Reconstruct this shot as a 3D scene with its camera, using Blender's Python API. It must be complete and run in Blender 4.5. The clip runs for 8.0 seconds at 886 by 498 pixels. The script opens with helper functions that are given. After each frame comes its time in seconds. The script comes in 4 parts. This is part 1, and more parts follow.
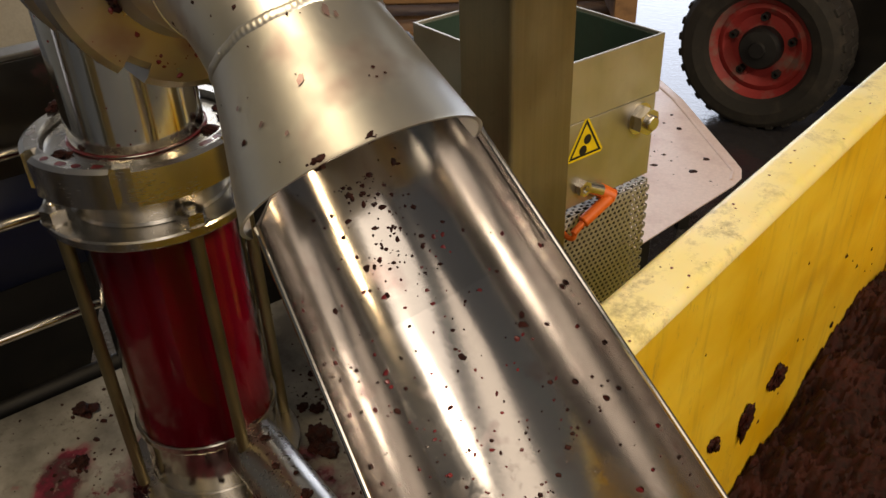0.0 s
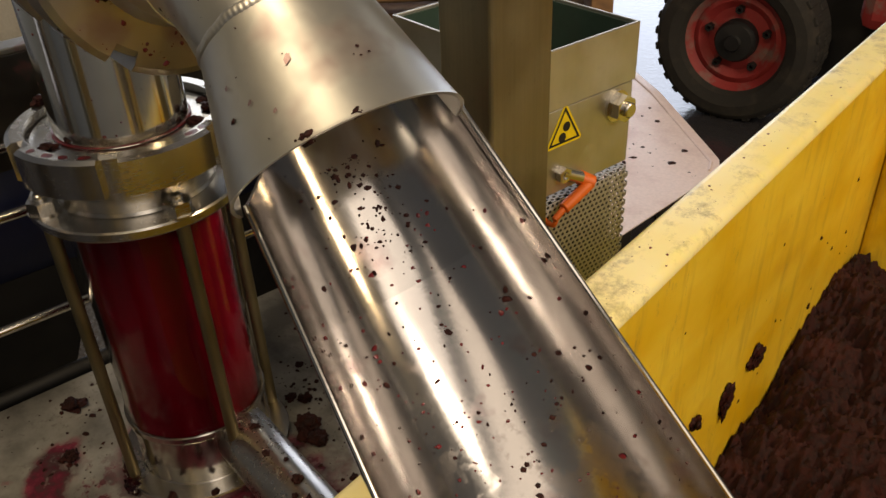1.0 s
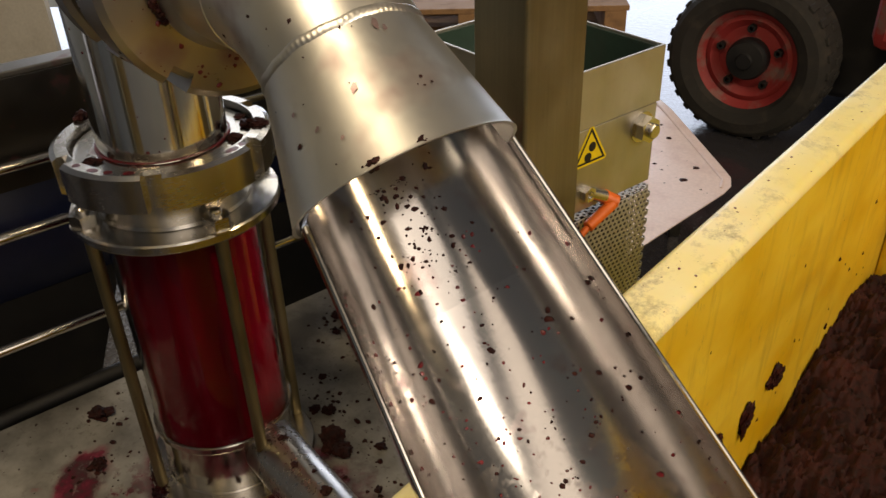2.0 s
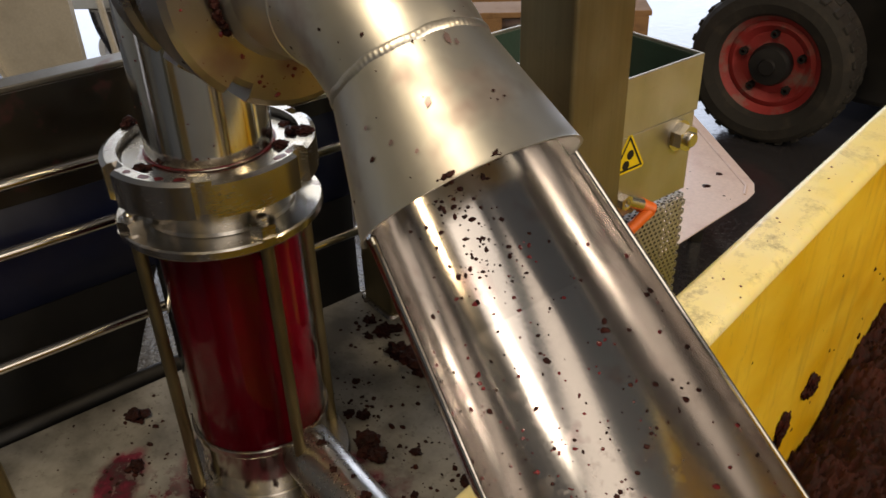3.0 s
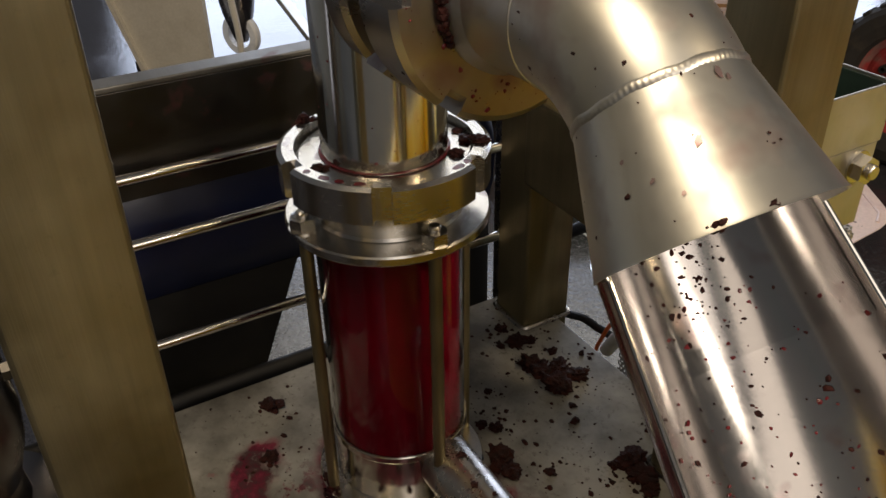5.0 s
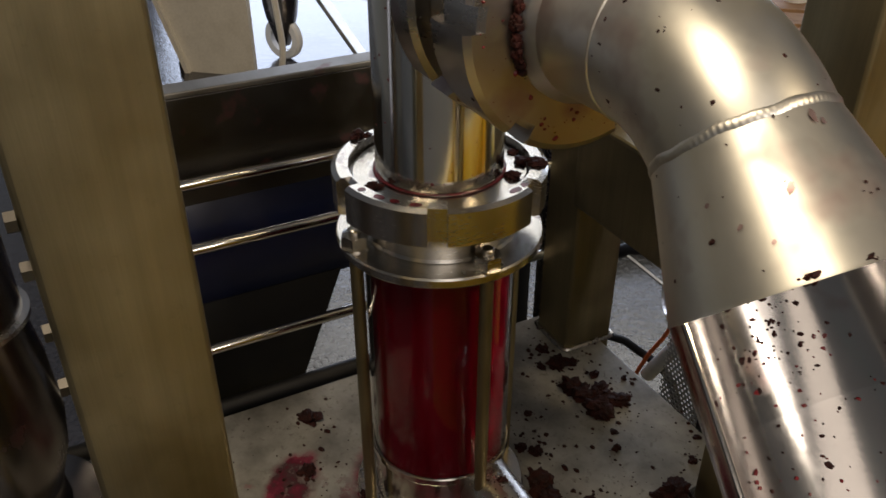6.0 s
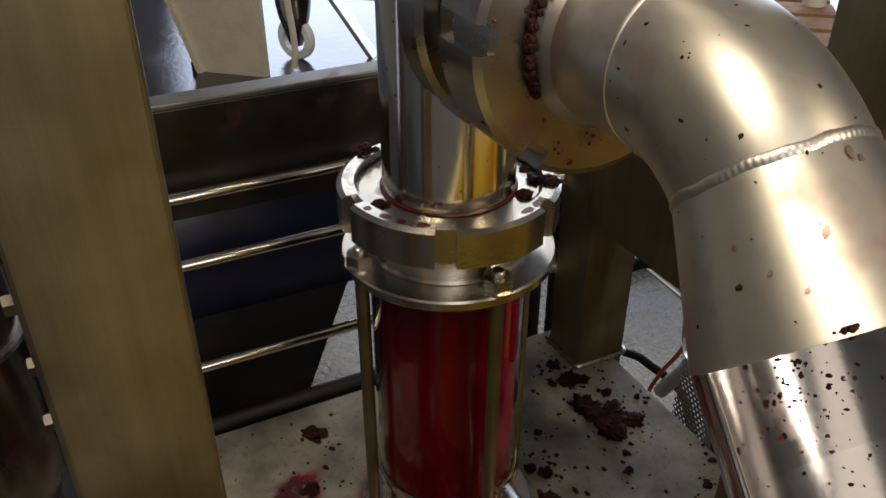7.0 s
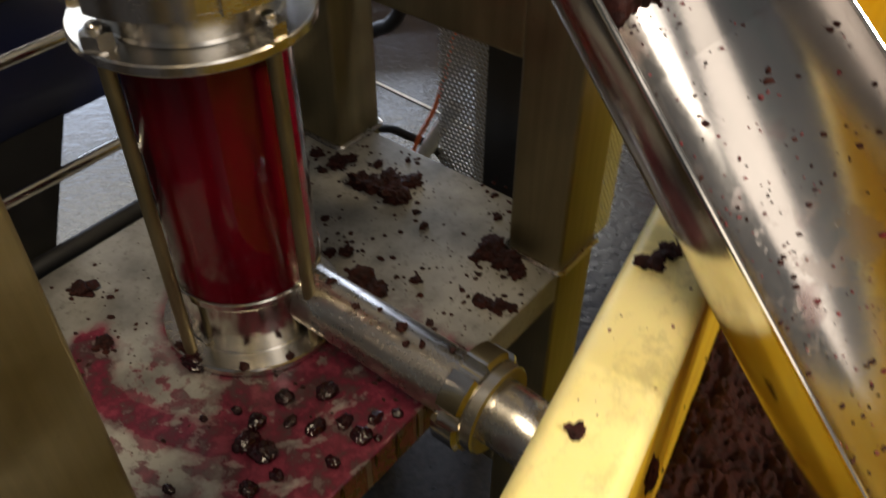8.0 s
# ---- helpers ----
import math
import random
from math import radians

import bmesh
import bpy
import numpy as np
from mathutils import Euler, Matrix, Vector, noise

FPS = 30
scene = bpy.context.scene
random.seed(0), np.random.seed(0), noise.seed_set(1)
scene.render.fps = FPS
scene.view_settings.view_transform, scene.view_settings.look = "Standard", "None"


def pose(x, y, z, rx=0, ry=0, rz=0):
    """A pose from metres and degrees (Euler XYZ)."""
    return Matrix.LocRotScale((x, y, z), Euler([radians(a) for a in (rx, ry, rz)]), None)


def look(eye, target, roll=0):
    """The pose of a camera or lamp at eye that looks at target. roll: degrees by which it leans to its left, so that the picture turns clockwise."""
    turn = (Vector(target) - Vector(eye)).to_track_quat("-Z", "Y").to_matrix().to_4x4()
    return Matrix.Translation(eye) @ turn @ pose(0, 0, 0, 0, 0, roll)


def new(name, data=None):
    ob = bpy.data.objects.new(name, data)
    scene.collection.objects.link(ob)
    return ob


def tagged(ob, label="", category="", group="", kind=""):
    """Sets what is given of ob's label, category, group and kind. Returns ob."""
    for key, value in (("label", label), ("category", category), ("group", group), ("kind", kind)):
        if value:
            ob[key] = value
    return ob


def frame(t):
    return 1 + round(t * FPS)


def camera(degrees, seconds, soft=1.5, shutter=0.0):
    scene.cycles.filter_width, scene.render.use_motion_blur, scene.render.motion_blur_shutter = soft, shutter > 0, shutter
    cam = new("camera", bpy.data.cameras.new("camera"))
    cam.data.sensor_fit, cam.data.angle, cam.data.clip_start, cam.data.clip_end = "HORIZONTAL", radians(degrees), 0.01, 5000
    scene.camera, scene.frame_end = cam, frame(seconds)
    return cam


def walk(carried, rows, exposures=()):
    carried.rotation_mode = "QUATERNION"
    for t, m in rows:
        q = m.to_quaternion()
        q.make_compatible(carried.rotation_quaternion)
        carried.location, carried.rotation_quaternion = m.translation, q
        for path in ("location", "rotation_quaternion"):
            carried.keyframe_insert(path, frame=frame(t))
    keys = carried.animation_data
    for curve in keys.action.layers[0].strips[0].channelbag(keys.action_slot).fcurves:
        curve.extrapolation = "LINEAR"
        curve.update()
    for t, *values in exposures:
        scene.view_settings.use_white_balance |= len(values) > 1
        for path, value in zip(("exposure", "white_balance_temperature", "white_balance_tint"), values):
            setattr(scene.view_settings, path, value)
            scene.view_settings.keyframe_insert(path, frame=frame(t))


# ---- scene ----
cam = camera(56.0, 8.0, shutter=0.4)
PATH = [
    (0, (0.0386, 0.0167, 1.5114), (-0.0718, 1.6950, 0.4292), -2.30),
    (0.5, (0.0410, 0.0071, 1.5063), (-0.0548, 1.6856, 0.4229), -2.78),
    (1, (0.0378, -0.0040, 1.5076), (-0.0311, 1.6751, 0.4233), -2.66),
    (1.5, (0.0245, -0.0115, 1.5172), (-0.0444, 1.6792, 0.4508), -2.03),
    (3, (-0.0207, -0.0162, 1.5301), (-0.1272, 1.6790, 0.4742), -1.96),
    (3.5, (-0.0448, -0.0113, 1.5414), (-0.2036, 1.6931, 0.5072), -1.32),
    (4, (-0.0812, -0.0035, 1.5440), (-0.3317, 1.6909, 0.5115), -1.19),
    (4.5, (-0.1008, 0.0014, 1.5356), (-0.3905, 1.6685, 0.4694), -1.28),
    (5.8, (-0.1253, 0.0178, 1.5458), (-0.4695, 1.6808, 0.4893), 0.13),
    (6, (-0.1341, 0.0202, 1.5459), (-0.5081, 1.6796, 0.4940), 0.03),
    (6.5, (-0.1429, 0.0238, 1.5477), (-0.5291, 1.6843, 0.5019), 0.35),
    (7, (-0.1392, 0.0545, 1.5478), (-0.5397, 1.7067, 0.4944), 0.12),
    (7.2, (-0.1321, 0.0543, 1.5313), (-0.4368, 1.7015, 0.4387), -0.20),
    (7.5, (-0.1546, 0.0646, 1.4882), (-0.1667, 1.6757, 0.3032), -0.59),
    (7.7, (-0.1830, 0.0681, 1.4579), (-0.0440, 1.6107, 0.1730), -0.23),
    (8, (-0.2241, 0.0467, 1.4422), (0.0719, 1.4979, 0.0983), 0.28),
]
walk(cam, [(t, look(eye, target, roll)) for t, eye, target, roll in PATH], [(0, -0.26, 7550, 10), (3.5, -0.28, 7150, 10), (7.0, -0.33, 6750, 10), (7.5, -0.15, 7150, 10), (8.0, 0.2, 6800, 8)])

# ---- light ----
world = bpy.data.worlds.new("world")
scene.world = world
world.use_nodes = True
world.node_tree.nodes["Background"].inputs[0].default_value = (0.62, 0.65, 0.70, 1)
world.node_tree.nodes["Background"].inputs[1].default_value = 0.25



def lamp(name, at, target, size, size_y, watts, colour):
    data = bpy.data.lights.new(name, "AREA")
    data.shape, data.size, data.size_y, data.energy, data.color = "RECTANGLE", size, size_y, watts, colour
    ob = new(name, data)
    ob.matrix_world = look(at, target)
    return ob


WARM = (1.0, 0.83, 0.60)
lamp("hall_light", (4.1, -2.9, 4.2), (0.0, 0.43, 1.17), 0.38, 0.38, 126, (1.0, 0.91, 0.80))
lamp("hall_light", (3.6, -0.2, 4.3), (0.0, 0.43, 1.17), 0.3, 0.9, 60, (1.0, 0.78, 0.50))
lamp("hall_light", (-0.85, -0.70, 4.2), (-0.3, 0.4, 1.2), 0.9, 1.5, 76, WARM)
# added panel lamp standing in for the bright south wall behind the camera
lamp("bright_wall_panel", (2.4, -4.9, 2.9), (2.2, 0, 2.0), 6.0, 2.2, 54, (1.0, 0.88, 0.78))
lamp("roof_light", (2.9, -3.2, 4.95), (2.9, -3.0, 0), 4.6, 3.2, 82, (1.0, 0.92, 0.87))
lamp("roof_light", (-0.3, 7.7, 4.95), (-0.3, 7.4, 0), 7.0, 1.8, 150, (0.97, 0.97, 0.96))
lamp("gate_daylight", (-1.3, 8.8, 2.0), (-0.9, 0, 0.9), 8.2, 3.6, 540, (0.64, 0.75, 1.0))


# ---- materials ----
def nodes_of(name):
    mat = bpy.data.materials.new(name)
    mat.use_nodes = True
    nt = mat.node_tree
    return mat, nt, nt.nodes["Principled BSDF"]


def link(nt, a, b):
    nt.links.new(a, b)


def coords(nt, scale=(1, 1, 1)):
    tc = nt.nodes.new("ShaderNodeTexCoord")
    mp = nt.nodes.new("ShaderNodeMapping")
    mp.inputs["Scale"].default_value = scale
    link(nt, tc.outputs["Object"], mp.inputs[0])
    return mp.outputs[0]


def noise_of(nt, vec, scale, detail=4, rough=0.55):
    n = nt.nodes.new("ShaderNodeTexNoise")
    n.inputs["Scale"].default_value, n.inputs["Detail"].default_value, n.inputs["Roughness"].default_value = scale, detail, rough
    link(nt, vec, n.inputs["Vector"])
    return n.outputs["Fac"]


def ramp(nt, fac, stops):
    r = nt.nodes.new("ShaderNodeValToRGB")
    el = r.color_ramp.elements
    while len(el) < len(stops):
        el.new(0.5)
    for e, (p, c) in zip(el, stops):
        e.position = p
        e.color = (*c, 1) if len(c) == 3 else c
    link(nt, fac, r.inputs[0])
    return r.outputs[0]


def remap(nt, fac, a, b, lo, hi):
    m = nt.nodes.new("ShaderNodeMapRange")
    for i, v in zip((1, 2, 3, 4), (a, b, lo, hi)):
        m.inputs[i].default_value = v
    link(nt, fac, m.inputs[0])
    return m.outputs[0]


def mix(nt, fac, a, b):
    m = nt.nodes.new("ShaderNodeMix")
    m.data_type = "RGBA"
    for sock, v in ((m.inputs[0], fac), (m.inputs[6], a), (m.inputs[7], b)):
        if isinstance(v, (tuple, float, int)):
            sock.default_value = v if not isinstance(v, tuple) else (*v, 1)
        else:
            link(nt, v, sock)
    return m.outputs[2]


def maths(nt, op, a, b):
    m = nt.nodes.new("ShaderNodeMath")
    m.operation = op
    for sock, v in zip(m.inputs, (a, b)):
        if isinstance(v, (float, int)):
            sock.default_value = v
        else:
            link(nt, v, sock)
    return m.outputs[0]


def bump(nt, bsdf, height, strength, dist=0.001):
    b = nt.nodes.new("ShaderNodeBump")
    b.inputs["Strength"].default_value, b.inputs["Distance"].default_value = strength, dist
    link(nt, height, b.inputs["Height"])
    link(nt, b.outputs[0], bsdf.inputs["Normal"])


def metal(name, colour, rough, spread=0.08, grain=(60, 60, 60), stain=0.0, grain_bump=0.05, dull=None, streak=0.0, film=0.0):
    """Steel: brushed grain, cloudy wear, faint purple juice marks where stain is above 0."""
    mat, nt, b = nodes_of(name)
    b.inputs["Metallic"].default_value = 1.0
    fine = noise_of(nt, coords(nt, grain), 6, 3)
    cloud = noise_of(nt, coords(nt), 14, 5)
    base = mix(nt, remap(nt, cloud, 0.3, 0.7, 0, 1), tuple(c * (dull or 0.86) for c in colour), colour)
    if streak:
        line = noise_of(nt, coords(nt, (grain[0] * 0.25, grain[1] * 0.25, 0.8)), 3, 5, 0.7)
        base = mix(nt, remap(nt, line, 0.35, 0.7, 0, streak), base, tuple(c * 0.45 for c in colour))
        scar = noise_of(nt, coords(nt), 70, 6, 0.75)
        base = mix(nt, remap(nt, scar, 0.58, 0.75, 0, streak), base, tuple(c * 0.5 for c in colour))
    r = maths(nt, "ADD", remap(nt, cloud, 0.3, 0.75, rough - spread * 0.5, rough + spread), remap(nt, fine, 0.3, 0.7, -0.015, 0.015))
    if film:
        dried = noise_of(nt, coords(nt), 34, 8, 0.7)
        patchy = noise_of(nt, coords(nt), 5, 2)
        dry = maths(nt, "MULTIPLY", remap(nt, dried, 0.52, 0.58, 0, film), remap(nt, patchy, 0.48, 0.60, 0, 1))
        base = mix(nt, dry, base, (0.36, 0.30, 0.28))
        r = maths(nt, "ADD", r, maths(nt, "MULTIPLY", dry, 0.25))
    if stain:
        blot = noise_of(nt, coords(nt), 23, 3, 0.5)
        mask = remap(nt, blot, 0.66 - stain * 0.08, 0.72, 0, 0.5)
        base = mix(nt, mask, base, (0.22, 0.09, 0.10))
        r = maths(nt, "ADD", r, maths(nt, "MULTIPLY", mask, 0.2))
    link(nt, base, b.inputs["Base Color"])
    link(nt, r, b.inputs["Roughness"])
    bump(nt, b, fine, grain_bump, 0.0006)
    return mat


STEEL = metal("stainless_steel", (0.58, 0.55, 0.51), 0.27, 0.03, (30, 30, 30), 0.6, 0.015)
SATIN = metal("bead_blasted_steel", (0.72, 0.71, 0.67), 0.375, 0.02, (25, 25, 25), 1.3)
CHUTE = metal("rolled_steel", (0.60, 0.565, 0.54), 0.145, 0.03, (40, 40, 40), 0.5, 0.05, None, 0.0, 0.4)
POLISH = metal("polished_steel", (0.72, 0.69, 0.63), 0.11, 0.02, (80, 80, 2), 0.0, 0.03)
TURNED = metal("turned_steel", (0.70, 0.675, 0.63), 0.25, 0.03, (20, 20, 200), 0.2, 0.05)
TUBE = metal("ground_steel_tube", (0.315, 0.273, 0.172), 0.48, 0.12, (120, 120, 4), 0.0, 0.16, 0.78, 0.35)
DARKSTEEL = metal("dark_steel_sheet", (0.10, 0.095, 0.09), 0.36, 0.12, (4, 60, 60), 0.2)
# Union nuts: juice marks, with their dimmer light painted in as a darker base.
DIMMED_JUICED = metal("dimmed_juice_stained_steel", (0.45, 0.42, 0.39), 0.29, 0.10, (20, 20, 60), 1.6, 0.06)
SLEEVE = metal("dark_rolled_steel", (0.53, 0.50, 0.475), 0.13, 0.03, (40, 40, 40), 0.8)
PUMPM = metal("dull_pump_steel", (0.20, 0.18, 0.165), 0.22, 0.06, (60, 60, 4), 0.4, 0.03)
GALV = metal("zinc_plate", (0.60, 0.575, 0.52), 0.46, 0.12, (20, 20, 20), 0.0, 0.05, 0.80, 0.25)
DULL = metal("dull_folded_steel", (0.27, 0.26, 0.24), 0.46, 0.12, (10, 60, 60), 0.3, 0.05, 0.8, 0.3)
BRUSHED = metal("brushed_sleeve_steel", (0.68, 0.65, 0.60), 0.17, 0.05, (90, 90, 3), 0.6, 0.12, 0.85)


def paint(name, colour, rough, dirt=(0.05, 0.045, 0.04), amount=0.3, scale=9.0, metal_=0.0, bumpy=0.1):
    mat, nt, b = nodes_of(name)
    cloud = noise_of(nt, coords(nt), scale, 6, 0.6)
    fine = noise_of(nt, coords(nt), scale * 12, 3)
    tone = mix(nt, remap(nt, fine, 0.3, 0.7, 0, 1), tuple(c * 0.88 for c in colour), colour)
    link(nt, mix(nt, remap(nt, cloud, 0.5, 0.75, 0, amount), tone, dirt), b.inputs["Base Color"])
    link(nt, remap(nt, cloud, 0.3, 0.7, rough, rough + 0.15), b.inputs["Roughness"])
    b.inputs["Metallic"].default_value = metal_
    bump(nt, b, fine, bumpy, 0.001)
    return mat


BLUE = paint("blue_enamel", (0.004, 0.008, 0.036), 0.28, (0.03, 0.02, 0.02), 0.3)
GREEN = paint("green_enamel", (0.03, 0.11, 0.07), 0.45)
RED = paint("red_enamel", (0.30, 0.026, 0.026), 0.55, (0.20, 0.12, 0.105), 1.6, 9)
LINING = paint("dark_green_lining", (0.030, 0.062, 0.047), 0.5, (0.05, 0.045, 0.04), 0.6)
RUBBER = paint("tyre_rubber", (0.020, 0.018, 0.016), 0.78, (0.055, 0.045, 0.036), 0.8, 14, 0, 0.5)
BLACK = paint("black_plastic", (0.005, 0.005, 0.006), 0.55)
CREAM = paint("cream_enamel", (0.62, 0.58, 0.50), 0.4, (0.3, 0.26, 0.2), 0.3, 6)
WHITE = paint("white_plastic", (0.75, 0.74, 0.72), 0.4)
PINK = paint("stained_white_sheet", (0.85, 0.68, 0.64), 0.35, (0.45, 0.25, 0.25), 0.4, 7)
ORANGE = paint("orange_plastic", (0.85, 0.16, 0.02), 0.4, (0.3, 0.08, 0.03), 0.2)
STICKER = paint("yellow_sticker", (0.85, 0.62, 0.02), 0.4, (0.5, 0.4, 0.05), 0.1)
WOOD = paint("pallet_wood", (0.30, 0.17, 0.08), 0.7, (0.10, 0.06, 0.04), 0.6, 18, 0, 0.4)
WALLM = paint("hall_wall", (0.25, 0.25, 0.245), 0.8, (0.10, 0.24, 0.22), 0.4, 1.5)
CEIL = paint("hall_ceiling", (0.30, 0.30, 0.29), 0.85, (0.2, 0.06, 0.06), 0.4, 1.0)

# wet concrete
FLOOR, nt, b = nodes_of("wet_concrete")
w = noise_of(nt, coords(nt), 1.6, 5)
g = noise_of(nt, coords(nt), 60, 4)
link(nt, mix(nt, remap(nt, g, 0.3, 0.7, 0, 1), (0.022, 0.022, 0.027), (0.050, 0.048, 0.053)), b.inputs["Base Color"])
link(nt, remap(nt, w, 0.42, 0.62, 0.04, 0.19), b.inputs["Roughness"])
b.inputs["Specular IOR Level"].default_value = 0.85
rip = noise_of(nt, coords(nt), 26, 6, 0.65)
bump(nt, b, maths(nt, "ADD", maths(nt, "MULTIPLY", rip, 2.2), g), 0.22, 0.003)

# translucent yellow polyethylene with scuffs
YELLOW, nt, b = nodes_of("yellow_polyethylene")
broad = noise_of(nt, coords(nt, (1, 5, 2)), 4, 5)
scuff = noise_of(nt, coords(nt, (3, 1, 1)), 26, 8, 0.75)
mott = noise_of(nt, coords(nt), 9, 3)
tone = mix(nt, remap(nt, broad, 0.35, 0.65, 0, 1), (0.72, 0.42, 0.012), (0.86, 0.61, 0.06))
runs = noise_of(nt, coords(nt, (7, 7, 1.1)), 5, 6, 0.65)
tone = mix(nt, remap(nt, runs, 0.52, 0.68, 0, 0.6), tone, (0.50, 0.31, 0.03))
tone = mix(nt, remap(nt, mott, 0.58, 0.75, 0, 0.5), tone, (0.60, 0.33, 0.02))
link(nt, mix(nt, remap(nt, scuff, 0.60, 0.74, 0, 0.7), tone, (0.22, 0.17, 0.08)), b.inputs["Base Color"])
b.inputs["Roughness"].default_value = 0.38
b.inputs["Subsurface Weight"].default_value = 0.25
b.inputs["Subsurface Radius"].default_value = (0.02, 0.012, 0.003)
bump(nt, b, mott, 0.25, 0.004)
# bin rim: paler from wear and from overhead light put into the colour
RIM, nt, b = nodes_of("worn_toplit_yellow_polyethylene")
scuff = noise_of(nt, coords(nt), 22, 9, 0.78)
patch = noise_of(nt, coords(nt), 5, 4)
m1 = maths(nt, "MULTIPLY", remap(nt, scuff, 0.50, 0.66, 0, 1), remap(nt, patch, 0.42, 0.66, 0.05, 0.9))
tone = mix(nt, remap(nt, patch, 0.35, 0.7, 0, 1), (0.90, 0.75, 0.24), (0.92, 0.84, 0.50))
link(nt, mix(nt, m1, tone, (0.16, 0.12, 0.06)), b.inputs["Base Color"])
b.inputs["Roughness"].default_value = 0.42
b.inputs["Subsurface Weight"].default_value = 0.25
b.inputs["Subsurface Radius"].default_value = (0.02, 0.014, 0.005)
bump(nt, b, scuff, 0.2, 0.002)

# grape pomace
POMACE, nt, b = nodes_of("grape_pomace")
f1 = noise_of(nt, coords(nt), 90, 6, 0.7)
f2 = noise_of(nt, coords(nt), 14, 3)
c1 = mix(nt, remap(nt, f1, 0.35, 0.7, 0, 1), (0.008, 0.0012, 0.0012), (0.044, 0.008, 0.006))
link(nt, mix(nt, remap(nt, f2, 0.5, 0.7, 0, 0.4), c1, (0.070, 0.015, 0.010)), b.inputs["Base Color"])
link(nt, remap(nt, f1, 0.3, 0.7, 0.55, 0.95), b.inputs["Roughness"])
b.inputs["Specular IOR Level"].default_value = 0.3
bump(nt, b, f1, 0.9, 0.006)
WETSKIN, nt, b = nodes_of("glossy_wet_grape_skin")
f1 = noise_of(nt, coords(nt), 120, 4, 0.6)
link(nt, mix(nt, remap(nt, f1, 0.35, 0.7, 0, 1), (0.006, 0.001, 0.002), (0.03, 0.003, 0.006)), b.inputs["Base Color"])
b.inputs["Roughness"].default_value = 0.10
bump(nt, b, f1, 0.12, 0.001)
SKIN, nt, b = nodes_of("wet_grape_skin")
f1 = noise_of(nt, coords(nt), 120, 4, 0.6)
link(nt, mix(nt, remap(nt, f1, 0.35, 0.7, 0, 1), (0.010, 0.002, 0.002), (0.048, 0.009, 0.007)), b.inputs["Base Color"])
b.inputs["Roughness"].default_value = 0.62
b.inputs["Specular IOR Level"].default_value = 0.22
bump(nt, b, f1, 0.6, 0.003)
REDSKIN, nt, b = nodes_of("red_grape_skin")
f1 = noise_of(nt, coords(nt), 100, 3)
link(nt, mix(nt, remap(nt, f1, 0.3, 0.7, 0, 1), (0.06, 0.004, 0.008), (0.20, 0.012, 0.020)), b.inputs["Base Color"])
b.inputs["Roughness"].default_value = 0.3

# red must behind the sight glass
JUICE, nt, b = nodes_of("red_must")
f1 = noise_of(nt, coords(nt, (1, 1, 0.25)), 22, 5)
f2 = noise_of(nt, coords(nt, (9, 9, 0.6)), 16, 4)
c1 = mix(nt, remap(nt, f1, 0.35, 0.7, 0, 1), (0.075, 0.0006, 0.005), (0.125, 0.001, 0.008))
link(nt, mix(nt, remap(nt, f2, 0.64, 0.76, 0, 0.45), c1, (0.34, 0.07, 0.08)), b.inputs["Base Color"])
b.inputs["Roughness"].default_value = 0.7
b.inputs["Specular IOR Level"].default_value = 0.0
GLASS, nt, b = nodes_of("clear_glass")
b.inputs["Transmission Weight"].default_value, b.inputs["Roughness"].default_value, b.inputs["IOR"].default_value = 1.0, 0.02, 1.36

# platform: galvanised plate with dried and wet must, in the machine's own metres
PLATE, nt, b = nodes_of("must_stained_plate")
vec = coords(nt)
n1 = noise_of(nt, vec, 9, 5, 0.6)
n2 = noise_of(nt, vec, 45, 5, 0.65)
n3 = noise_of(nt, vec, 130, 3)
sep = nt.nodes.new("ShaderNodeSeparateXYZ")
link(nt, vec, sep.inputs[0])


def gap(px, py, sx=1.0, sy=1.0):
    a = maths(nt, "MULTIPLY", maths(nt, "SUBTRACT", sep.outputs[0], px), sx)
    c = maths(nt, "MULTIPLY", maths(nt, "SUBTRACT", sep.outputs[1], py), sy)
    return maths(nt, "SQRT", maths(nt, "ADD", maths(nt, "MULTIPLY", a, a), maths(nt, "MULTIPLY", c, c)), 0.0)


wob = maths(nt, "MULTIPLY", maths(nt, "SUBTRACT", n1, 0.5), 0.22)
pool = remap(nt, maths(nt, "ADD", gap(0.17, -0.055, 1.15, 0.85), wob), 0.155, 0.125, 0, 1)
arc = remap(nt, maths(nt, "ABSOLUTE", maths(nt, "SUBTRACT", maths(nt, "ADD", gap(0, 0), maths(nt, "MULTIPLY", wob, 0.35)), 0.190), 0.0), 0.030, 0.018, 0, 1)
side = remap(nt, sep.outputs[1], -0.06, -0.13, 0, 1)
start = remap(nt, maths(nt, "ADD", sep.outputs[0], maths(nt, "MULTIPLY", wob, 0.4)), -0.128, -0.112, 0, 1)
arc = maths(nt, "MULTIPLY", maths(nt, "MULTIPLY", arc, side), start)
polar = nt.nodes.new("ShaderNodeCombineXYZ")
link(nt, maths(nt, "MULTIPLY", gap(0.01, 0.0), 9.0), polar.inputs[0])
link(nt, maths(nt, "ARCTAN2", sep.outputs[1], sep.outputs[0]), polar.inputs[1])
swirl = noise_of(nt, polar.outputs[0], 5.0, 5, 0.6)
swirls = maths(nt, "MULTIPLY", maths(nt, "MULTIPLY", remap(nt, swirl, 0.49, 0.54, 0, 0.85), maths(nt, "MULTIPLY", side, remap(nt, sep.outputs[0], -0.09, -0.04, 0, 1))), remap(nt, gap(0.05, -0.03), 0.24, 0.20, 0, 1))
